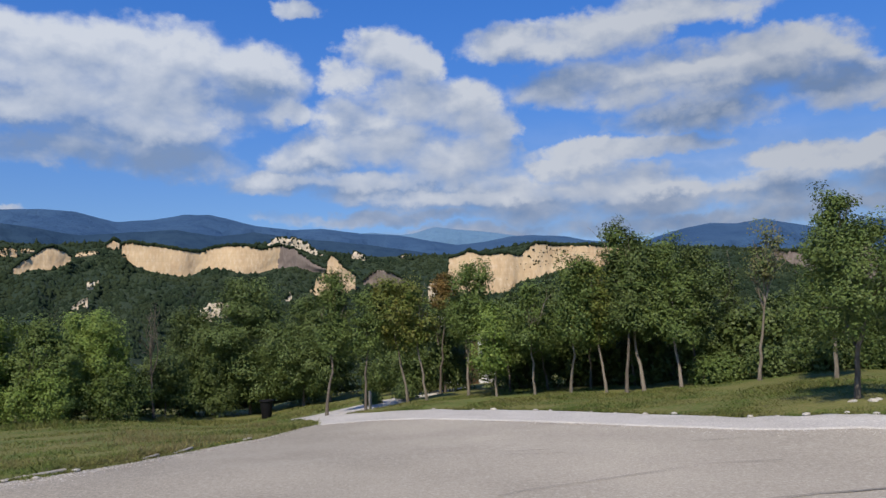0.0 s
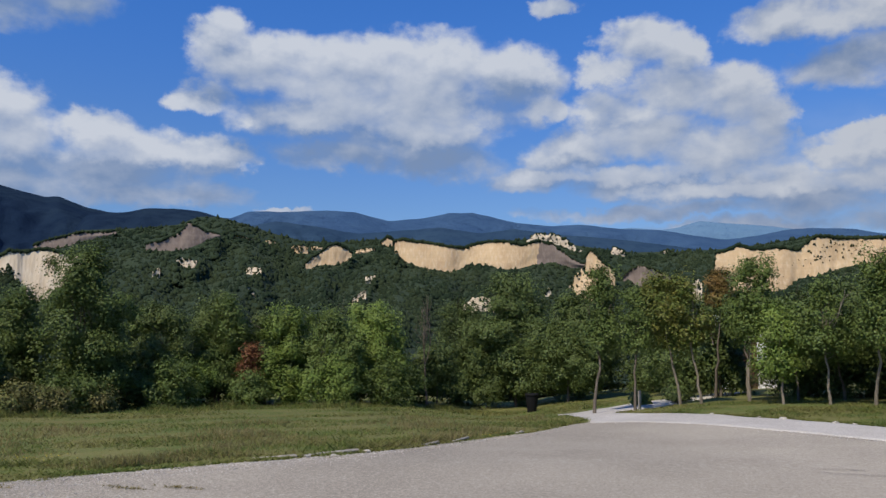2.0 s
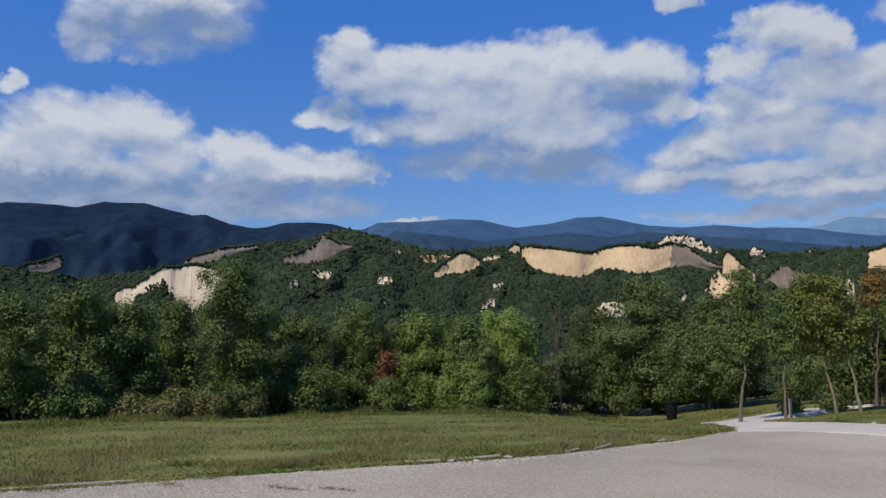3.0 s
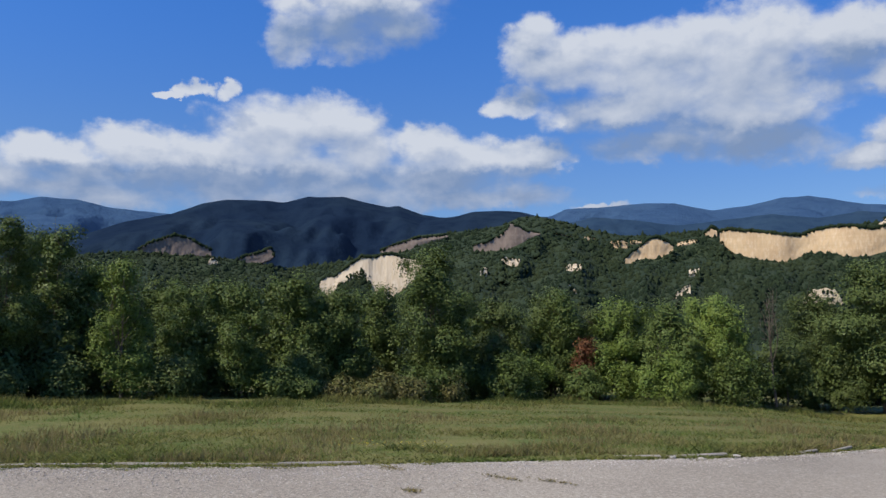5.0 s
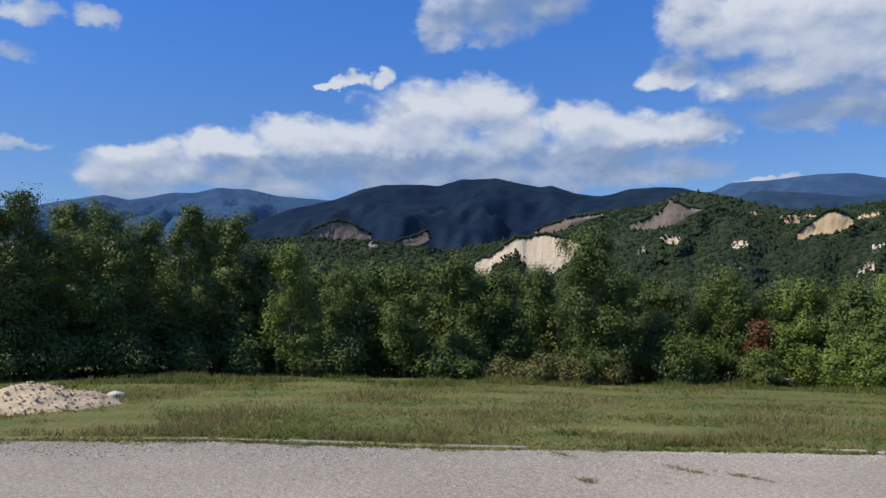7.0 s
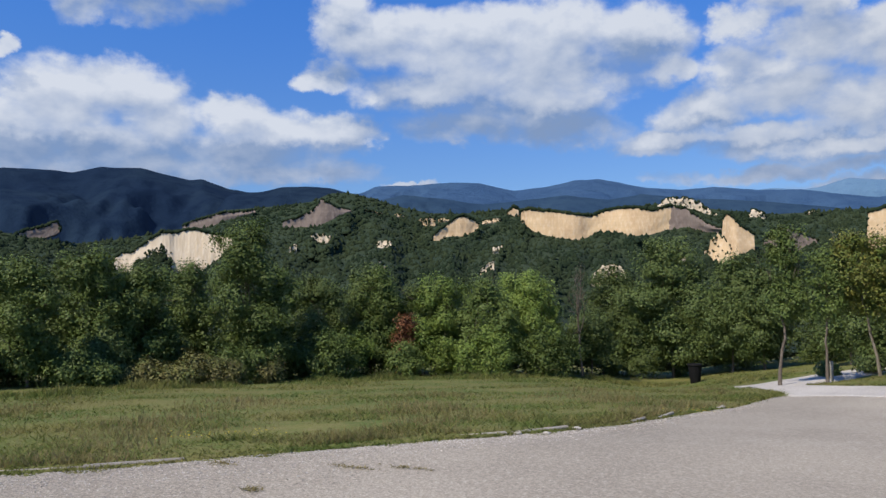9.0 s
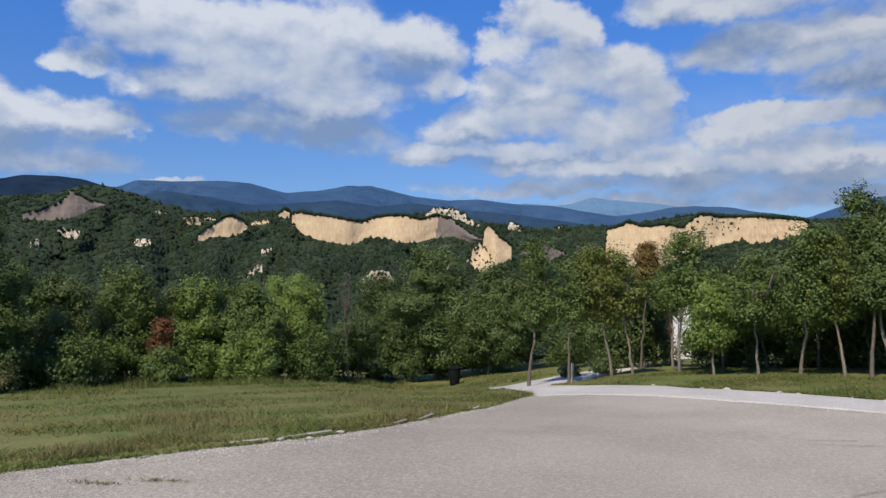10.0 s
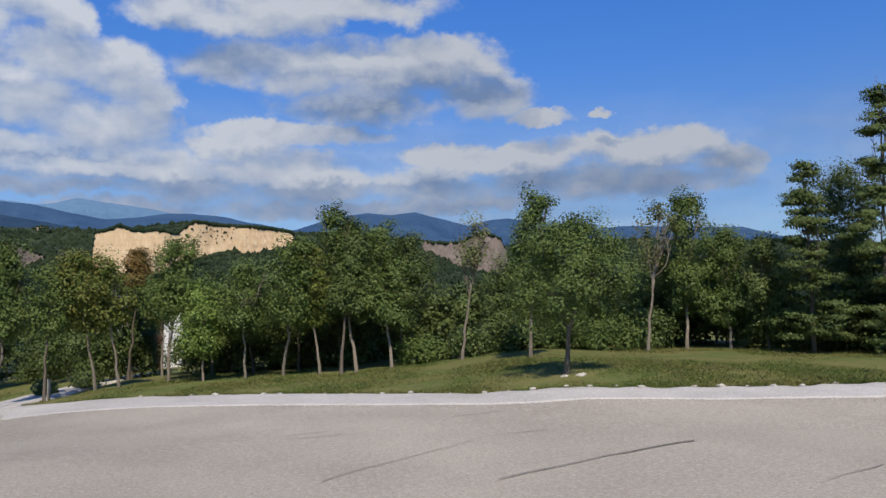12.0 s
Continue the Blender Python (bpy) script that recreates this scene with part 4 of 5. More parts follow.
def make_tree(kind, x, y, height, radius, foot, seed):
    g = rnd(seed)
    root = new("tree")
    root.location = (x, y, float(ground_z(x, y)) + 0.03)
    tagged(root, TREE_LABEL[kind], "tree", "trees round the parking lot")
    spare = kind in ("p", "n")
    thick = 0.0088 * height + 0.012 + (0.015 if kind == "L" else 0)
    lean = g.normal(0, 0.085 if x > -4 and y < 28 else 0.035, 2) * height
    far = math.hypot(x, y) > 29
    spread = 0.19 * max(1, radius / 1.7) if far else 0.14
    c = (height - foot) / 2
    area = 12.57 * ((radius ** 3.2 + 2 * (radius * c) ** 1.6) / 3) ** 0.625
    count = int(min(640, max(115, area / (3.14 * (1.6 * spread) ** 2) * 2.35)) * (0.3 if spare else 0.62 if kind == "L" else 1))
    clumps, ways = crown_clumps(g, kind, foot, height, radius * 0.97, count)
    clumps[:, :2] += lean * np.clip(clumps[:, 2:] / height, 0, 1)
    fork = foot + 0.12 * (height - foot)
    tip = np.array([lean[0] * 0.9, lean[1] * 0.9, height * (0.93 if kind == "c" else 0.80)])
    f = np.linspace(0, 1, 12)[:, None]
    stem = tip * f * np.array([1, 1, 1]) + np.concatenate([g.normal(0, 0.020, (12, 2)) * np.sin(np.pi * f) * height * 0.35, np.zeros((12, 1))], 1)
    stem[0, 2] = -0.25
    rad = thick * (1 - 0.85 * f[:, 0])
    rad[0] *= 1.3
    rad[1] *= 1.08
    pieces = [tube(stem, rad, 9)]
    for _ in range(11 if spare else 9):
        start = g.uniform(0.42, 0.85) if spare else g.uniform(min(0.75, fork / height), 0.9)
        p0 = np.array([np.interp(start * tip[2], stem[:, 2], stem[:, i]) for i in range(2)] + [start * tip[2]])
        up = clumps[clumps[:, 2] > p0[2] - 0.1]
        if len(up) == 0:
            continue
        end = up[g.integers(len(up))]
        bp, br = branch(g, p0, end, thick * (0.8 if spare else 0.5) * (1.1 - start), 0.006, 0.10)
        pieces.append(tube(bp, br, 5))
        for _ in range(4 if spare else 2):
            q = bp[g.integers(2, 6)]
            e = q + (end - p0) * 0.35 + g.normal(0, 0.18, 3) * radius
            tp, tr = branch(g, q, e, 0.012, 0.003, 0.12, 5)
            pieces.append(tube(tp, tr, 4))
    if kind in ("m", "y", "o") and g.uniform() < 0.2:
        # a dead lower limb
        e = np.array([g.normal(0, 0.6), g.normal(0, 0.4), foot * 0.9 + 0.2])
        bp, br = branch(g, np.array([0, 0, foot * 0.6]), e, 0.02, 0.004, 0.1)
        pieces.append(tube(bp, br, 5))
    pale = kind == "p" or (kind in ("m", "y", "l", "o") and y < 28 and x > -2)
    trunk = new("trunk", mesh_np("trunk", *join(pieces), M["pale_bark" if pale else "bark"], True))
    trunk.parent = root
    if kind == "n":
        return root
    back = kind == "d" and x > -2 and y > 25
    per = 60 if spare else int(72 * max(1, (spread / 0.15) ** 1.4) * (0.6 if back else 1.7 if kind == "L" else 1))
    size = (0.080 if far else 0.062) * (1.2 if radius > 2 or back else 0.78 if kind == "L" else 1)
    away = g.normal(0, 1, (len(clumps) * per, 3)).clip(-1.6, 1.6) * np.array([1, 1, 0.3 if kind == "c" else 0.8])
    c = np.repeat(clumps, per, 0) + away * spread * np.repeat(g.uniform(0.6, 1.25, len(clumps)), per)[:, None]
    c[:, 2] = np.maximum(c[:, 2], 0.05)
    facing = np.repeat(ways, per, 0) * 0.7 + away * 0.45 + np.array([0, 0, 0.55])
    crown = new("crown", mesh_np("crown", *leaves(g, c, facing, size), LEAF[kind]))
    crown.parent = root
    return root


BUSH_LABEL = {"m": "green leafy shrub at the edge of the grass", "d": "dark green undergrowth shrub beneath the trees", "l": "light green leafy shrub",
              "r": "shrub with rust-red leaves among green ones", "b": "dry brownish bramble thicket at the edge of the lawn"}


def make_bush(kind, x, y, height, radius, seed, most=150, per=60, size=0.076):
    g = rnd(seed)
    root = new("shrub")
    root.location = (x, y, float(ground_z(x, y)) + 0.03)
    tagged(root, BUSH_LABEL[kind], "shrub", "shrubs along the lawn")
    n = int(min(most, 85 * max(0.35, radius) * max(0.8, height)))
    clumps, ways = crown_clumps(g, "m", 0.02, height, radius, n)
    for _ in range(3):
        bp, br = branch(g, np.array([*g.normal(0, 0.12, 2), -0.1]), clumps[g.integers(n)], 0.022, 0.005, 0.12)
        stem = new("stem", mesh_np("stem", *tube(bp, br, 5), M["bark"], True))
        stem.parent = root
    away = g.normal(0, 1, (n * per, 3)).clip(-1.7, 1.7)
    c = np.repeat(clumps, per, 0) + away * np.array([0.17, 0.17, 0.13])
    c[:, 2] = np.maximum(c[:, 2], 0.03)
    facing = np.repeat(ways, per, 0) * 0.7 + away * 0.45 + np.array([0, 0, 0.55])
    foliage = new("foliage", mesh_np("foliage", *leaves(g, c, facing, size), LEAF[kind]))
    foliage.parent = root


WEST_TREES = [  # kind, x, y, height, crown radius, height of the crown's foot
    ("m", -25.4, 1.7, 5.0, 1.92, 0.2),
    ("m", -25.0, 3.9, 5.0, 1.57, 0.3),
    ("m", -25.3, 6.2, 4.7, 1.52, 0.2),
    ("m", -25.6, 8.4, 5.1, 1.11, 0.2),
    ("m", -27.2, 10.8, 5.2, 1.01, 0.3),
    ("l", -23.7, 11.3, 4.1, 0.99, 0.2),
    ("m", -24.6, 13.9, 3.6, 1.17, 0.2),
    ("m", -22.8, 14.9, 3.7, 1.12, 0.3),
    ("m", -23.5, 17.3, 4.2, 1.11, 0.6),
    ("m", -23.2, 19.4, 3.8, 1.25, 0.3),
    ("m", -21.3, 22.9, 5.9, 1.85, 0.7),
    ("m", -23.5, 19.1, 3.8, 1.51, 0.6),
    ("m", -27.4, 5.5, 5.3, 1.55, 0.2),
    ("m", -27.7, 7.8, 4.9, 1.48, 0.2),
    ("m", -28.4, 10.5, 5.1, 1.25, 0.2),
    ("m", -27.7, 12.2, 4.3, 1.25, 0.3),
    ("m", -27.7, 14.5, 3.9, 1.30, 0.3),
    ("m", -26.6, 16.3, 4.0, 1.30, 0.4),
    ("m", -26.4, 18.4, 4.2, 1.34, 0.5),
    ("m", -26.0, 20.6, 3.8, 1.38, 0.6),
    ("m", -25.1, 23.3, 4.4, 1.43, 0.7),
    ("m", -24.4, 28.3, 4.8, 1.60, 0.9),
]
MIDDLE_TREES = [  # kind, x, y, height, crown radius, height of the crown's foot
    ("d", -21.2, 26.7, 4.0, 1.43, 0.5),
    ("m", -20.0, 28.8, 4.3, 1.47, 0.6),
    ("d", -18.4, 29.9, 3.7, 1.22, 0.6),
    ("l", -17.3, 29.7, 4.1, 1.59, 0.5),
    ("l", -14.5, 32.4, 4.4, 1.70, 0.4),
    ("m", -15.0, 29.6, 3.8, 1.45, 0.4),
    ("l", -13.2, 31.2, 3.9, 1.10, 0.5),
    ("n", -12.1, 33.0, 4.7, 0.78, 1.7),
    ("d", -12.2, 34.6, 2.8, 1.30, 0.6),
    ("d", -9.5, 38.8, 6.6, 2.70, 0.7),
    ("d", -6.6, 37.3, 5.2, 1.70, 0.5),
    ("d", -12.9, 39.6, 5.2, 1.90, 0.6),
    ("d", -20.8, 29.7, 4.6, 1.56, 0.9),
]
CENTRE_TREES = [  # kind, x, y, height, crown radius, height of the crown's foot
    ("m", -3.6, 24.3, 4.4, 0.78, 1.7),
    ("m", -2.4, 24.4, 3.7, 0.66, 1.6),
    ("d", -5.2, 36.5, 4.4, 1.50, 0.3),
    ("d", -1.9, 34.0, 3.7, 1.10, 0.4),
    ("y", -1.1, 25.2, 3.9, 0.82, 1.5),
    ("y", -0.5, 24.8, 3.7, 0.70, 1.6),
    ("o", -0.1, 28.2, 4.2, 0.50, 2.9),
    ("d", 0.1, 29.6, 3.6, 0.90, 0.8),
    ("m", 0.8, 24.6, 4.1, 0.90, 1.7),
    ("m", 0.9, 27.6, 3.5, 0.80, 1.7),
    ("d", 0.5, 30.9, 3.0, 0.45, 0.2),
]
EAST_TREES = [  # kind, x, y, height, crown radius, height of the crown's foot
    ("d", 5.0, 29.0, 3.7, 1.34, 0.8),
    ("d", 7.0, 28.2, 4.2, 1.50, 0.6),
    ("d", 8.8, 27.4, 3.9, 1.50, 0.4),
    ("d", 9.6, 25.5, 3.4, 1.22, 0.2),
    ("d", 2.9, 29.4, 3.4, 1.34, 0.9),
    ("d", 2.2, 25.6, 3.0, 1.05, 1.0),
    ("d", 3.4, 25.2, 3.3, 1.05, 1.1),
    ("d", 4.7, 24.8, 3.4, 1.05, 1.1),
    ("d", 6.0, 24.4, 3.6, 1.10, 1.1),
    ("d", 7.3, 24.9, 3.5, 1.10, 0.9),
    ("l", 1.6, 23.2, 2.7, 0.92, 0.7),
    ("m", 2.7, 22.9, 3.2, 0.86, 1.2),
    ("m", 3.7, 22.7, 3.8, 0.92, 1.4),
    ("y", 4.6, 22.0, 3.6, 0.72, 1.3),
    ("d", 5.0, 21.4, 4.3, 0.86, 1.5),
    ("m", 5.6, 21.7, 4.8, 0.80, 1.5),
    ("m", 6.5, 21.3, 4.1, 0.92, 1.2),
    ("d", 7.3, 22.8, 3.9, 0.95, 1.0),
]
FAR_EAST_TREES = [  # kind, x, y, height, crown radius, height of the crown's foot
    ("d", 11.3, 22.6, 2.8, 1.30, 0.2),
    ("d", 12.9, 21.6, 2.9, 1.30, 0.2),
    ("d", 14.8, 20.4, 3.0, 1.30, 0.2),
    ("d", 16.6, 19.2, 3.0, 1.30, 0.2),
    ("p", 8.2, 20.3, 4.0, 0.66, 2.5),
    ("m", 9.1, 18.1, 4.3, 0.80, 1.3),
    ("L", 7.1, 13.5, 3.15, 1.22, 0.7),
    ("p", 12.8, 17.9, 4.2, 0.60, 2.2),
    ("m", 14.4, 18.1, 4.6, 0.84, 1.0),
    ("m", 15.3, 17.3, 3.4, 0.80, 0.8),
    ("d", 15.9, 16.5, 3.1, 0.75, 0.3),
    ("c", 15.9, 15.0, 5.1, 1.02, 0.5),
    ("c", 17.5, 14.0, 7.3, 1.55, 0.4),
    ("d", 18.6, 15.6, 5.2, 1.40, 0.4),
    ("d", 19.2, 12.6, 6.0, 1.60, 0.5),
]
WEST_BUSHES = [  # kind, x, y, height, radius
    ("m", -20.3, 20.9, 1.2, 1.21),
    ("b", -20.7, 19.1, 0.9, 0.97),
    ("b", -21.3, 17.8, 0.7, 0.76),
    ("b", -20.1, 19.8, 0.7, 0.88),
    ("b", -19.6, 21.5, 0.7, 0.81),
    ("b", -20.4, 18.0, 0.5, 0.75),
    ("d", -22.7, 17.4, 1.5, 0.79),
    ("d", -22.6, 17.4, 1.7, 0.79),
    ("m", -21.7, 16.5, 0.6, 0.75),
    ("d", -23.2, 12.6, 1.2, 1.09),
    ("m", -22.2, 15.8, 1.1, 1.12),
    ("d", -24.3, 9.8, 1.2, 0.90),
    ("d", -24.7, 8.3, 1.0, 0.90),
    ("d", -24.2, 6.5, 1.1, 1.03),
    ("d", -24.3, 4.7, 1.3, 1.02),
    ("d", -24.1, 3.2, 1.3, 1.00),
    ("d", -23.8, 15.1, 1.3, 0.97),
    ("m", -21.0, 24.4, 1.3, 1.12),
]
MIDDLE_BUSHES = [  # kind, x, y, height, radius
    ("m", -17.6, 27.4, 1.3, 1.02),
    ("l", -19.9, 26.4, 1.8, 1.38),
    ("l", -17.5, 29.2, 1.9, 1.43),
    ("r", -18.1, 28.3, 2.3, 0.42),
    ("l", -14.6, 28.8, 2.1, 1.38),
    ("d", -10.9, 38.2, 2.4, 1.50),
    ("m", -19.3, 24.7, 1.7, 1.34),
    ("m", -12.9, 30.7, 2.1, 1.43),
]
CENTRE_BUSHES = [  # kind, x, y, height, radius
    ("d", 0.4, 30.0, 1.6, 0.86),
    ("d", -0.9, 30.0, 1.8, 1.08),
    ("d", -2.5, 37.9, 1.6, 1.10),
    ("d", -2.5, 27.4, 0.3, 0.16),
    ("d", -1.3, 28.4, 0.3, 0.44),
    ("d", -6.6, 38.8, 2.3, 1.30),
    ("d", -2.7, 37.1, 1.5, 1.33),
]
EAST_BUSHES = [  # kind, x, y, height, radius
    ("m", 7.6, 22.6, 0.8, 0.52),
    ("d", 2.4, 28.1, 1.4, 1.22),
    ("d", 4.0, 27.6, 1.6, 1.21),
    ("d", 5.5, 27.1, 1.7, 1.19),
    ("d", 6.8, 26.2, 1.9, 1.17),
    ("d", 8.1, 26.0, 1.9, 1.18),
    ("m", 8.1, 22.0, 0.6, 0.68),
    ("m", 7.3, 21.5, 0.6, 0.49),
]
FAR_EAST_BUSHES = [  # kind, x, y, height, radius
    ("d", 8.6, 20.9, 0.8, 0.65),
    ("m", 12.4, 18.9, 0.9, 0.80),
    ("d", 13.8, 18.9, 1.1, 0.80),
    ("d", 16.4, 17.3, 1.1, 0.95),
    ("d", 16.9, 15.8, 1.4, 1.00),
    ("d", 18.0, 15.2, 1.5, 1.10),
    ("m", 11.6, 19.9, 0.9, 0.90),
    ("d", 10.2, 21.4, 1.2, 1.00),
    ("d", 11.2, 21.1, 1.2, 1.00),
    ("d", 17.2, 13.2, 1.2, 0.90),
]
for number, row in enumerate(WEST_TREES + MIDDLE_TREES + CENTRE_TREES + EAST_TREES + FAR_EAST_TREES):
    make_tree(*row, 1000 + 7 * number)
for number, row in enumerate(WEST_BUSHES + MIDDLE_BUSHES + CENTRE_BUSHES + EAST_BUSHES + FAR_EAST_BUSHES):
    make_bush(*row, 3000 + 7 * number)
# the dark undergrowth behind the front trees
g_under = rnd(55)
for number, az in enumerate(np.arange(-55, 88, 2.3)):
    if -6.5 < az < 1.5:
        continue
    deep = (26.5 if az < 1.5 else float(np.interp(az, [1.5, 12, 25, 45, 60, 88], [43, 42, 37, 34, 29, 26]))) + g_under.uniform(-0.8, 1.2)
    bx, by = polar(az + g_under.normal(0, 0.4), deep)
    make_bush("d", float(bx), float(by), g_under.uniform(1.7, 2.5) * (1.4 if 1.5 < az < 16 else 1), g_under.uniform(1.1, 1.5), 5000 + 7 * number, 90, 38, 0.125)


# ---- grass ----
def make_grass():
    g = rnd(51)
    n = 210000
    az = g.uniform(-62, 92, n)
    inner = np.where(az < 8.8, strip_out(az), lot_r(az)) + 0.02
    outer = np.where(az < 0, inner + 9, 38)
    f = g.uniform(0, 1, n) ** 1.4
    r = inner + (outer - inner) * f
    x, y = polar(az, r)
    bed = np.full(n, 99.0)
    for (ax, ay), (bx, by) in zip(PATH_LEFT[::2], PATH_RIGHT[::2]):
        bed = np.minimum(bed, np.hypot(x - (ax + bx) / 2, y - (ay + by) / 2) - 0.5 * math.hypot(ax - bx, ay - by))
    keep = (bed > 0.3) & (on_strip(az, r) > 0.05)
    az, inner, r, x, y = az[keep], inner[keep], r[keep], x[keep], y[keep]
    n = len(az)
    patch = bumps(x * 0.9, y * 0.9, 52, 5)
    tall = np.clip(0.045 + 0.045 * patch, 0.018, 0.13) * g.uniform(0.6, 1.5, n)
    tall = np.where(g.uniform(size=n) < 0.004, tall * 2.2, tall)
    # coarse weeds in the strip of lawn behind the kerb
    weedy = np.clip(bumps(x * 3.4, y * 3.4, 57, 3) - 0.25, 0, 1) * np.clip((r - inner - 0.3) / 0.3, 0, 1) * np.clip((inner + 4.5 - r) / 2, 0, 1) * (az > 14)
    tall = tall + 0.17 * weedy * g.uniform(0.4, 1, n)
    tall = np.where((r - inner < 0.3) & (az > 11), np.minimum(tall, 0.035), tall)
    z = ground_z(x, y) + 0.02 * np.clip((r - inner) * 2, 0, 1) + 0.004
    a = g.uniform(0, 6.283, n)
    w = (0.007 + 0.0005 * r) * g.uniform(0.6, 1.4, n)
    p = np.stack([x, y, z], 1)
    side = np.stack([np.cos(a), np.sin(a), 0 * a], 1) * w[:, None]
    tip = p + np.stack([g.normal(0, 1.3, n) * tall, g.normal(0, 1.3, n) * tall, tall], 1)
    verts = np.stack([p - side, p + side, tip], 1).reshape(-1, 3)
    ob = new("grass", mesh_np("grass", verts, np.arange(3 * n).reshape(-1, 3), M["blade"]))
    tagged(ob, "short green grass with dry straw-coloured patches on the lawn", "grass", kind="stuff")


make_grass()


def make_dry_grass():
    """Taller straw-coloured grass scattered over the strip of lawn behind the kerb."""
    g = rnd(53)
    n = 60000
    az = g.uniform(12, 92, n)
    r = lot_r(az) + 0.35 + 9 * g.uniform(0, 1, n) ** 1.7
    x, y = polar(az, r)
    patch = bumps(x * 1.6, y * 1.6, 54, 5)
    keep = patch > g.uniform(-0.5, 0.9, n)
    x, y, r, patch = x[keep], y[keep], r[keep], patch[keep]
    n = len(x)
    tall = g.uniform(0.04, 0.15, n) * np.clip(0.7 + 0.6 * patch, 0.3, 1.4)
    a = g.uniform(0, 6.283, n)
    p = np.stack([x, y, ground_z(x, y) + 0.02], 1)
    side = np.stack([np.cos(a), np.sin(a), 0 * a], 1) * (0.0035 + 0.0004 * r)[:, None]
    tip = p + np.stack([g.normal(0, 0.45, n) * tall, g.normal(0, 0.45, n) * tall, tall], 1)
    ob = new("dry_grass", mesh_np("dry_grass", np.stack([p - side, p + side, tip], 1).reshape(-1, 3), np.arange(3 * n).reshape(-1, 3), M["dry"]))
    tagged(ob, "taller straw-coloured grass scattered behind the kerb", "grass", kind="stuff")


make_dry_grass()


def make_fringe():
    """Unmown grass and weeds at the foot of the thicket."""
    g = rnd(58)
    n = 26000
    az = g.uniform(13, 92, n)
    foot = np.interp(az, [13, 20, 28, 38, 46, 60, 75, 92], [37, 34, 31, 29.5, 26.5, 24.2, 22.8, 22])
    r = foot - np.abs(g.normal(0, 1.5, n)) + 1.3 * bumps(az * 0.8, az * 0, 59, 4) + 0.9
    x, y = polar(az, r)
    tall = 0.34 * g.uniform(0.2, 1, n) * np.clip(0.45 + 0.8 * bumps(x * 1.3, y * 1.3, 60, 4), 0.12, 1.5)
    a = g.uniform(0, 6.283, n)
    p = np.stack([x, y, ground_z(x, y) + 0.02], 1)
    side = np.stack([np.cos(a), np.sin(a), 0 * a], 1) * (0.02 * g.uniform(0.6, 1.4, n))[:, None]
    tip = p + np.stack([g.normal(0, 0.6, n) * tall, g.normal(0, 0.6, n) * tall, tall], 1)
    ob = new("weeds", mesh_np("weeds", np.stack([p - side, p + side, tip], 1).reshape(-1, 3), np.arange(3 * n).reshape(-1, 3), M["blade"]))
    tagged(ob, "unmown green and straw-coloured weeds at the foot of the thicket", "weeds", kind="stuff")
    # a few yellow flowers near the kerb
    pieces = []
    for cx, cy in ((-9.0, 7.85), (-8.4, 8.35), (-3.9, 13.7)):
        for _ in range(26):
            q = np.array([cx + g.normal(0, 0.22), cy + g.normal(0, 0.16), 0])
            q[2] = float(ground_z(q[0], q[1])) + g.uniform(0.06, 0.13)
            k = np.linspace(0, 6.283, 6)[:5]
            ring = q + 0.012 * np.stack([np.cos(k), np.sin(k), 0.4 * np.cos(k * 2)], 1)
            pieces.append((np.concatenate([ring, [q - [0, 0, 0.006]]]), np.array([(i, (i + 1) % 5, 5) for i in range(5)])))
    ob = new("wildflowers", mesh_np("wildflowers", *join(pieces), M["flower"]))
    tagged(ob, "small yellow wildflowers in the grass behind the kerb", "flowers", kind="stuff")


M["flower"] = material("yellow_petal", ((0.55, 0.42, 0.03), (0.60, 0.48, 0.05), (0.45, 0.36, 0.04)), (3, 20), 0.7, 0, island=0.2)
make_fringe()


# ---- kerb ----
def block(bm, length, width, height, g, wear=0.012):
    r = bmesh.ops.create_cube(bm, size=1)
    for v in r["verts"]:
        v.co = Vector((v.co.x * length, v.co.y * width, v.co.z * height)) + Vector(g.normal(0, wear, 3) * np.array([1, 0.6, 0.6]))
    bmesh.ops.bevel(bm, geom=bm.edges[:], offset=0.012, segments=1, affect="EDGES")


def make_kerb():
    root = tagged(new("kerb"), "low uneven concrete kerb half overgrown with grass", "kerb", kind="structure")
    g = rnd(61)
    shapes = []
    for i in range(5):
        bm = bmesh.new()
        block(bm, 0.99, 0.07, 0.2, g, 0.008)
        me = bpy.data.meshes.new("kerb_stone")
        bm.to_mesh(me)
        bm.free()
        me.materials.append(M["kerb"])
        shapes.append(me)
    az = np.linspace(13.6, 92, 3000)
    x, y = polar(az, lot_r(az) + 0.24)
    d = np.concatenate([[0], np.cumsum(np.hypot(np.diff(x), np.diff(y)))])
    s = 0.5
    while s < d[-1]:
        if g.uniform() < 0.18:
            s += g.uniform(0.4, 1.3)
            continue
        px, py = np.interp(s, d, x), np.interp(s, d, y)
        qx, qy = np.interp(s + 0.3, d, x), np.interp(s + 0.3, d, y)
        ob = new("kerb_stone", shapes[g.integers(5)])
        ob.parent = root
        ob.matrix_basis = pose(px + g.normal(0, 0.012), py + g.normal(0, 0.012), float(ground_z(px, py)) - 0.070 + g.normal(0, 0.010),
                               g.normal(0, 1.5), g.normal(0, 0.5), math.degrees(math.atan2(qy - py, qx - px)) + g.normal(0, 1.2))
        s += 1.0


make_kerb()


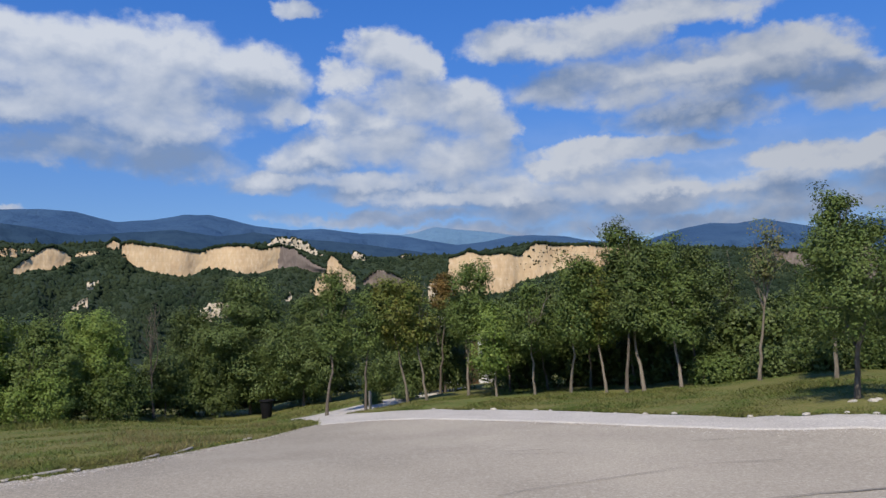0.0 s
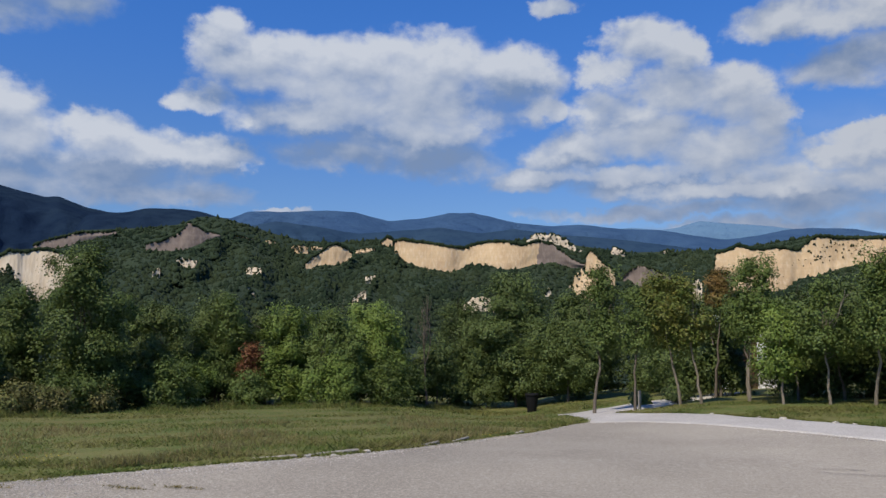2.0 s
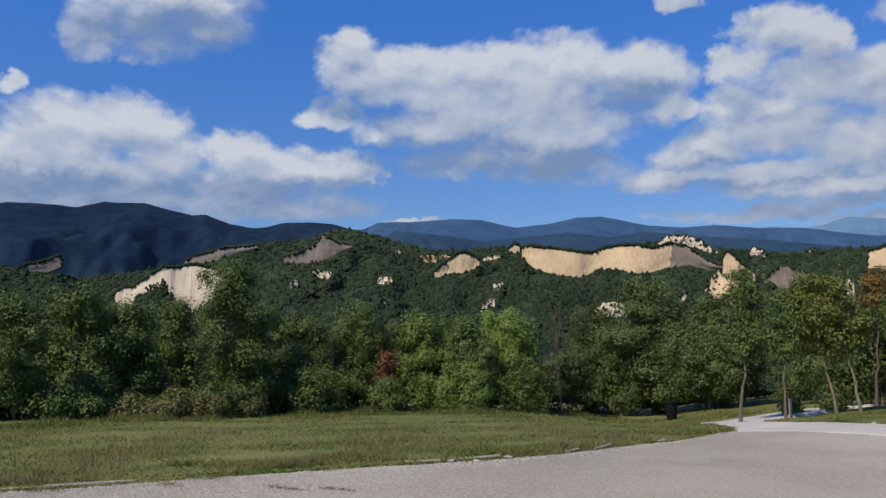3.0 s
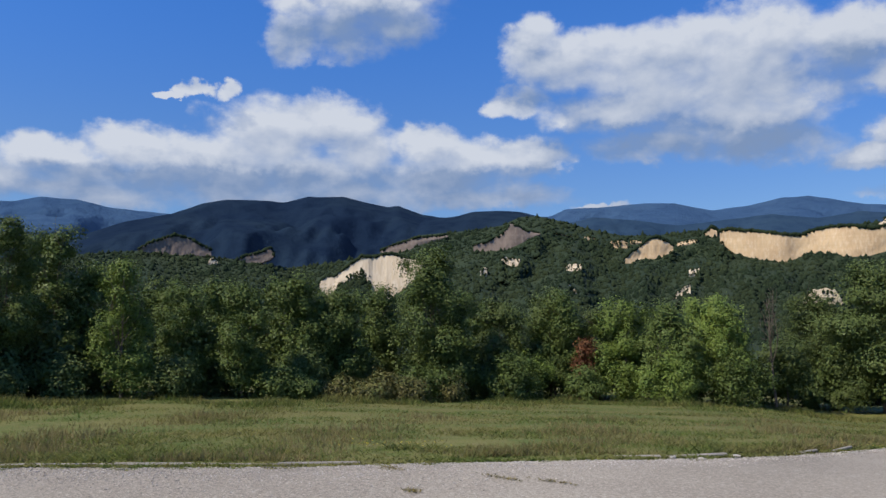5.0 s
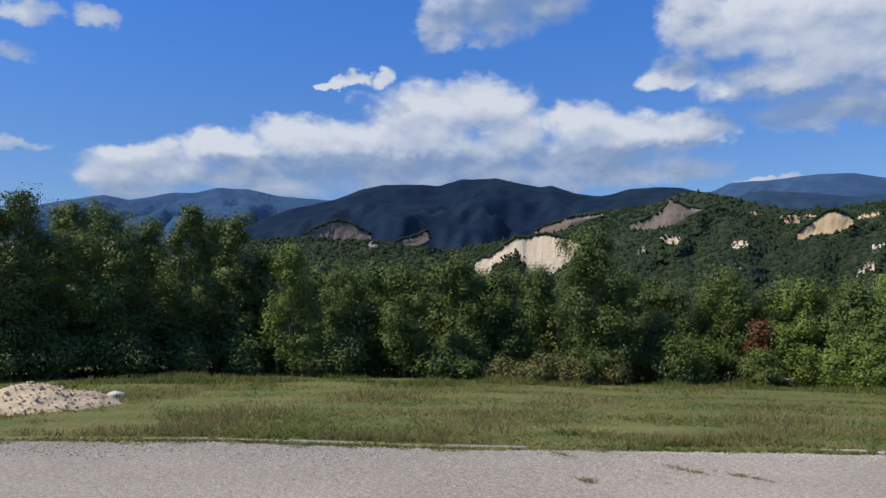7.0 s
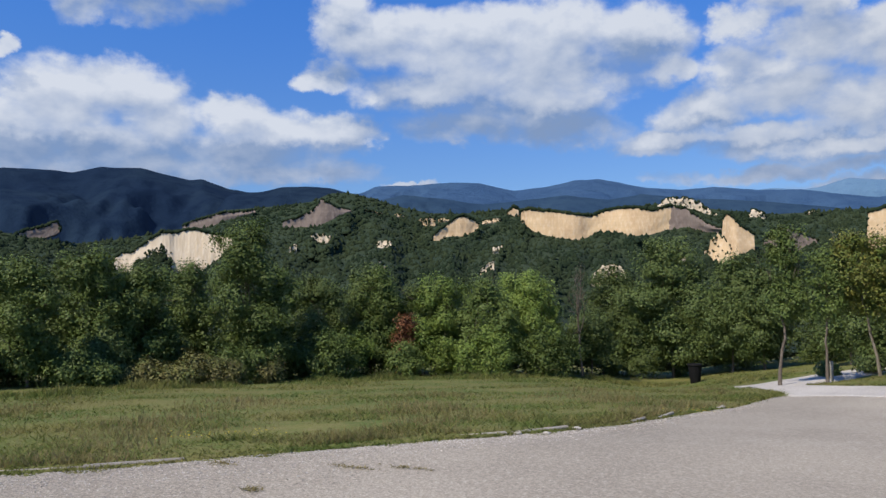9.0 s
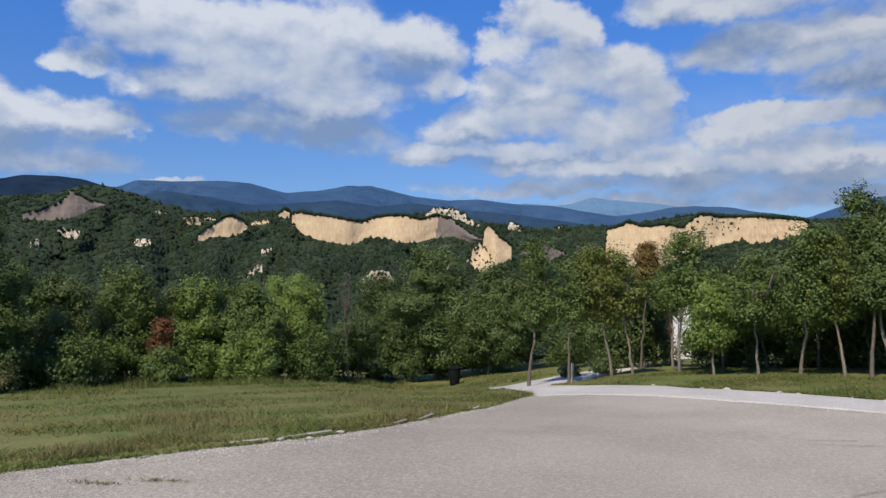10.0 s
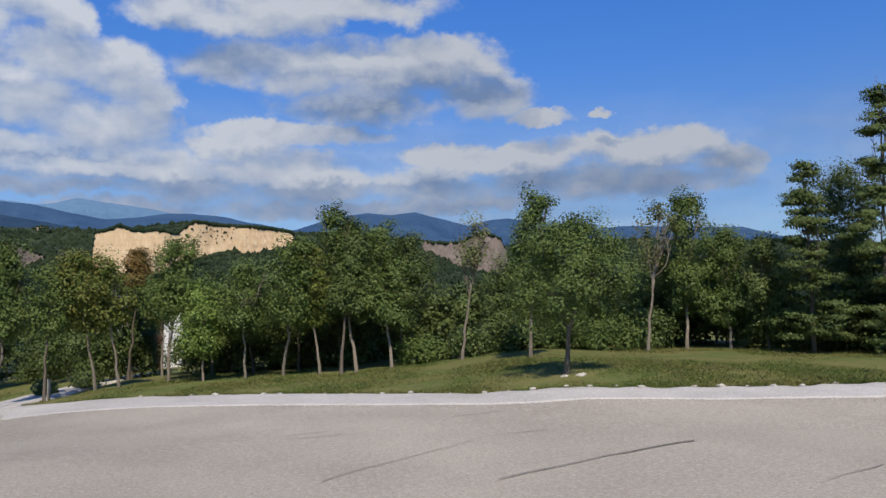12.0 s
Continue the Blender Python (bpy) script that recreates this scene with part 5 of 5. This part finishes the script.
# ---- small things on the ground ----
def rock_mesh(name, seed, size, mat, flat=0.6):
    g = rnd(seed)
    bm = bmesh.new()
    bmesh.ops.create_icosphere(bm, subdivisions=2, radius=size)
    for v in bm.verts:
        v.co = v.co * float(g.uniform(0.8, 1.15))
        v.co.z *= flat
    me = bpy.data.meshes.new(name)
    bm.to_mesh(me)
    bm.free()
    me.materials.append(mat)
    return me


def make_rocks():
    g = rnd(71)
    shapes = [rock_mesh("stone", 72 + i, 1.0, M["stone"], 0.55) for i in range(5)]

    def put(x, y, size, label):
        ob = new("stone", shapes[g.integers(5)])
        ob.matrix_basis = pose(x, y, float(ground_z(x, y)) + 0.35 * size, 0, 0, g.uniform(0, 360)) @ Matrix.Diagonal((size * g.uniform(0.8, 1.5), size, size, 1))
        tagged(ob, label, "stone", "loose stones")

    for az in np.arange(-46, 2, 2.1):
        a = az + g.normal(0, 0.6)
        x, y = polar(a, np.interp(a, *zip(*STRIP)) + g.uniform(-0.05, 0.15))
        put(float(x), float(y), g.uniform(0.03, 0.065), "small white stone along the gravel edge")
    lx, ly = 7.15, 13.4
    for dx, dy in ((-0.22, -0.12), (0.2, -0.15), (0.05, -0.25)):
        put(lx + dx, ly + dy, 0.09, "white stone at the foot of the lone tree")
    put(-17.7, 4.55, 0.17, "pale stone lying in the grass beside the rubble heap")
    for az, out in ((24.9, 0.05), (29.0, 0.05), (27.2, -0.2)):
        x, y = polar(az, float(lot_r(az)) + out)
        put(float(x), float(y), 0.045, "small pale stone on the kerb")


make_rocks()


def make_heap():
    g = rnd(81)
    n, m = 44, 36
    u, v = np.meshgrid(np.linspace(-1, 1, n), np.linspace(-1, 1, m))
    rr = np.hypot(u, v)
    z = 0.46 * np.clip(1 - rr ** 1.6, 0, 1) ** 0.8 * (1 + 0.25 * bumps(u * 3, v * 3, 82, 3)) + 0.03 * bumps(u * 14, v * 14, 83, 3) - 0.05
    verts = np.stack([u * 1.75, v * 1.0, z], -1).reshape(-1, 3)
    cx, cy = -16.3, 2.65
    root = new("rubble_heap")
    root.matrix_basis = pose(cx, cy, float(ground_z(cx, cy)) + 0.03, 0, 0, 100)
    tagged(root, "low heap of sandy rubble and stones on the grass", "rubble heap")
    heap = new("mound", mesh_np("mound", verts, grid_faces(m, n), M["rubble"], True))
    heap.parent = root
    places, sizes = [], []
    for _ in range(480):
        a, q = g.uniform(0, 6.283), math.sqrt(g.uniform()) * 1.02
        i, j = int((q * math.sin(a) + 1) / 2 * (m - 1)), int((q * math.cos(a) + 1) / 2 * (n - 1))
        i, j = min(max(i, 0), m - 1), min(max(j, 0), n - 1)
        places.append(verts[i * n + j] + np.array([0, 0, 0.01]))
        sizes.append(g.uniform(0.008, 0.026) * (2.2 if g.uniform() < 0.05 else 1))
    rubble = new("rubble", mesh_np("rubble", *scatter(np.array(places), np.array(sizes), 84), M["rubble"]))
    rubble.parent = root
    tagged(rubble, "loose sandy stones", kind="stuff")


make_heap()


def make_grit():
    """Loose stone chips along the lot's edges."""
    g = rnd(91)
    n = 15000
    az = np.concatenate([g.uniform(11, 90, n * 2 // 3), g.uniform(-50, 11, n // 3)])
    back = np.abs(g.normal(0, 0.5, len(az))) * np.where(az > 40, 1.3, 0.9) - 0.12
    x, y = polar(az, lot_r(az) - 0.05 - back)
    z = ground_z(x, y) + 0.002
    base = np.array([(1, 0, 0), (-1, 0, 0), (0, 1, 0), (0, -1, 0), (0, 0, 0.8), (0, 0, -0.8)], float)
    tris = np.array([(0, 2, 4), (2, 1, 4), (1, 3, 4), (3, 0, 4), (2, 0, 5), (1, 2, 5), (3, 1, 5), (0, 3, 5)])
    pieces = [(base * g.uniform(0.7, 1.3, (6, 1)) * g.uniform(0.005, 0.015) * np.array([1, 1, 0.6]) + np.array([a, b, c]), tris) for a, b, c in zip(x, y, z)]
    ob = new("grit", mesh_np("grit", *join(pieces), M["rubble_grey"]))
    tagged(ob, "loose pale stone chips along the asphalt edge", "gravel", kind="stuff")


M["rubble_grey"] = material("stone_chips", ((0.46, 0.42, 0.36), (0.36, 0.32, 0.27), (0.56, 0.52, 0.45)), (2, 20), 0.9, 0, island=0.35)
make_grit()


def make_cracks():
    lines = [(0.020, [(1.99, 7.07), (2.46, 7.23), (2.90, 7.29), (3.64, 7.54), (4.22, 7.59), (5.00, 7.76)]),
             (0.007, [(0.51, 7.74), (1.09, 8.14), (2.01, 8.65), (3.16, 9.18), (3.98, 9.29)]),
             (0.010, [(0.88, 10.27), (1.19, 10.23), (1.54, 10.28)]),
             (0.008, [(3.41, 10.98), (3.81, 11.03), (4.28, 11.09)]),
             (0.006, [(4.37, 5.57), (4.94, 5.67), (5.61, 5.76)]),
             (0.009, [(0.82, 10.55), (1.09, 10.61), (1.43, 10.65)])]
    for k, (wide, pts) in enumerate(lines):
        g = rnd(95 + k)
        p = np.array(pts, float)
        d = np.concatenate([[0], np.cumsum(np.hypot(*np.diff(p, axis=0).T))])
        s = np.linspace(0, d[-1], int(d[-1] * 14))
        c = np.stack([np.interp(s, d, p[:, 0]), np.interp(s, d, p[:, 1])], 1) + 0.05 * np.stack([bumps(s * 2.2, s * 0, k, 4), bumps(s * 2.2, s * 0, k + 9, 4)], 1)
        w = wide * (1 + 0.7 * bumps(s * 1.7, s * 0, k + 30, 4)).clip(0.15, 2)[:, None] * np.array([0.3, 1.0])
        v = np.stack([c - w, c + w], 1)
        z = ground_z(v[..., 0], v[..., 1]) + 0.014
        ob = new("crack", mesh_np("crack", np.concatenate([v, z[..., None]], 2).reshape(-1, 3), grid_faces(len(s), 2), M["crack"]))
        ob.parent = lot
        tagged(ob, "dark weathered crack in the asphalt")


make_cracks()


def make_tufts():
    g = rnd(97)
    for k, (x, y, size) in enumerate([(-7.3, 6.6, 0.11), (-6.0, 7.0, 0.2), (-5.5, 7.2, 0.2), (-6.3, 5.9, 0.08)]):
        n = 90
        p = np.stack([g.normal(0, size * 0.8, n), g.normal(0, size * (0.4 if size < 0.15 else 0.14), n), 0 * g.uniform(size=n)], 1)
        a, t = g.uniform(0, 6.283, n), g.uniform(0.006, 0.022, n)
        side = np.stack([np.cos(a), np.sin(a), 0 * a], 1) * 0.009
        tip = p + np.stack([g.normal(0, 0.03, n), g.normal(0, 0.03, n), t], 1)
        ob = new("grass_tuft", mesh_np("grass_tuft", np.stack([p - side, p + side, tip], 1).reshape(-1, 3), np.arange(3 * n).reshape(-1, 3), M["dry"]))
        ob.location = (x, y, float(ground_z(x, y)) + 0.01)
        tagged(ob, "low dry grass tuft growing through the asphalt", "grass tuft", "tufts in the asphalt", "stuff")


make_tufts()


# ---- litter bin ----
def make_bin():
    x, y = -7.7, 34.4
    root = tagged(new("litter_bin"), "black tapered plastic litter bin beneath a tree", "litter bin")
    root.location = (x, y, float(ground_z(x, y)) + 0.03)
    for name, rows in (("body", [(0.0, 0.19), (0.02, 0.20), (0.42, 0.245), (0.74, 0.28)]), ("rim", [(0.72, 0.285), (0.74, 0.31), (0.80, 0.31), (0.81, 0.29), (0.78, 0.265)]),
                       ("foot", [(-0.05, 0.17), (0.0, 0.17)])):
        a = np.linspace(0, 2 * np.pi, 24, endpoint=False)
        v = np.array([[r * math.cos(t), r * math.sin(t), z] for z, r in rows for t in a])
        ob = new(name, mesh_np(name, v, grid_faces(len(rows), 24, True), M["bin"], True))
        ob.parent = root


make_bin()


# ---- white building among the trees ----
def box(bm, lo, hi):
    r = bmesh.ops.create_cube(bm, size=1)
    for v in r["verts"]:
        v.co = Vector([lo[i] + (v.co[i] + 0.5) * (hi[i] - lo[i]) for i in range(3)])


def make_house():
    x, y = 1.45, 35.0
    root = tagged(new("white_house"), "small white plastered building hidden behind the trees", "building")
    root.matrix_basis = pose(x, y, float(ground_z(x, y)), 0, 0, 8)
    bm = bmesh.new()
    for lo, hi in (((-1.0, 0, -0.2), (-0.6, 0.25, 3.0)), ((0.2, 0, -0.2), (0.95, 0.25, 3.0)), ((-0.6, 0, 2.1), (0.2, 0.25, 3.0)),
                   ((-1.0, 0.25, -0.2), (-0.75, 3.4, 3.0)), ((0.7, 0.25, -0.2), (0.95, 3.4, 3.0)), ((-0.75, 3.15, -0.2), (0.7, 3.4, 3.0))):
        box(bm, lo, hi)
    part("wall", bm, M["white"], root)
    bm = bmesh.new()
    box(bm, (-0.6, 0.08, 0.0), (0.2, 0.14, 2.1))
    part("door", bm, M["door"], root, "brown wooden door")
    bm = bmesh.new()
    box(bm, (-1.1, -0.1, 3.0), (1.05, 3.5, 3.14))
    part("roof", bm, M["white"], root, "flat white roof slab")


make_house()


def make_posts():
    g = rnd(99)
    for x, y, h in ((-2.3, 24.9, 0.55),):
        bm = bmesh.new()
        block(bm, 0.09, 0.09, h, g, 0.006)
        me = bpy.data.meshes.new("marker_post")
        bm.to_mesh(me)
        bm.free()
        me.materials.append(M["kerb"])
        ob = new("marker_post", me)
        ob.location = (x, y, float(ground_z(x, y)) + h / 2)
        tagged(ob, "short pale grey post beside the gravel path", "post")


make_posts()
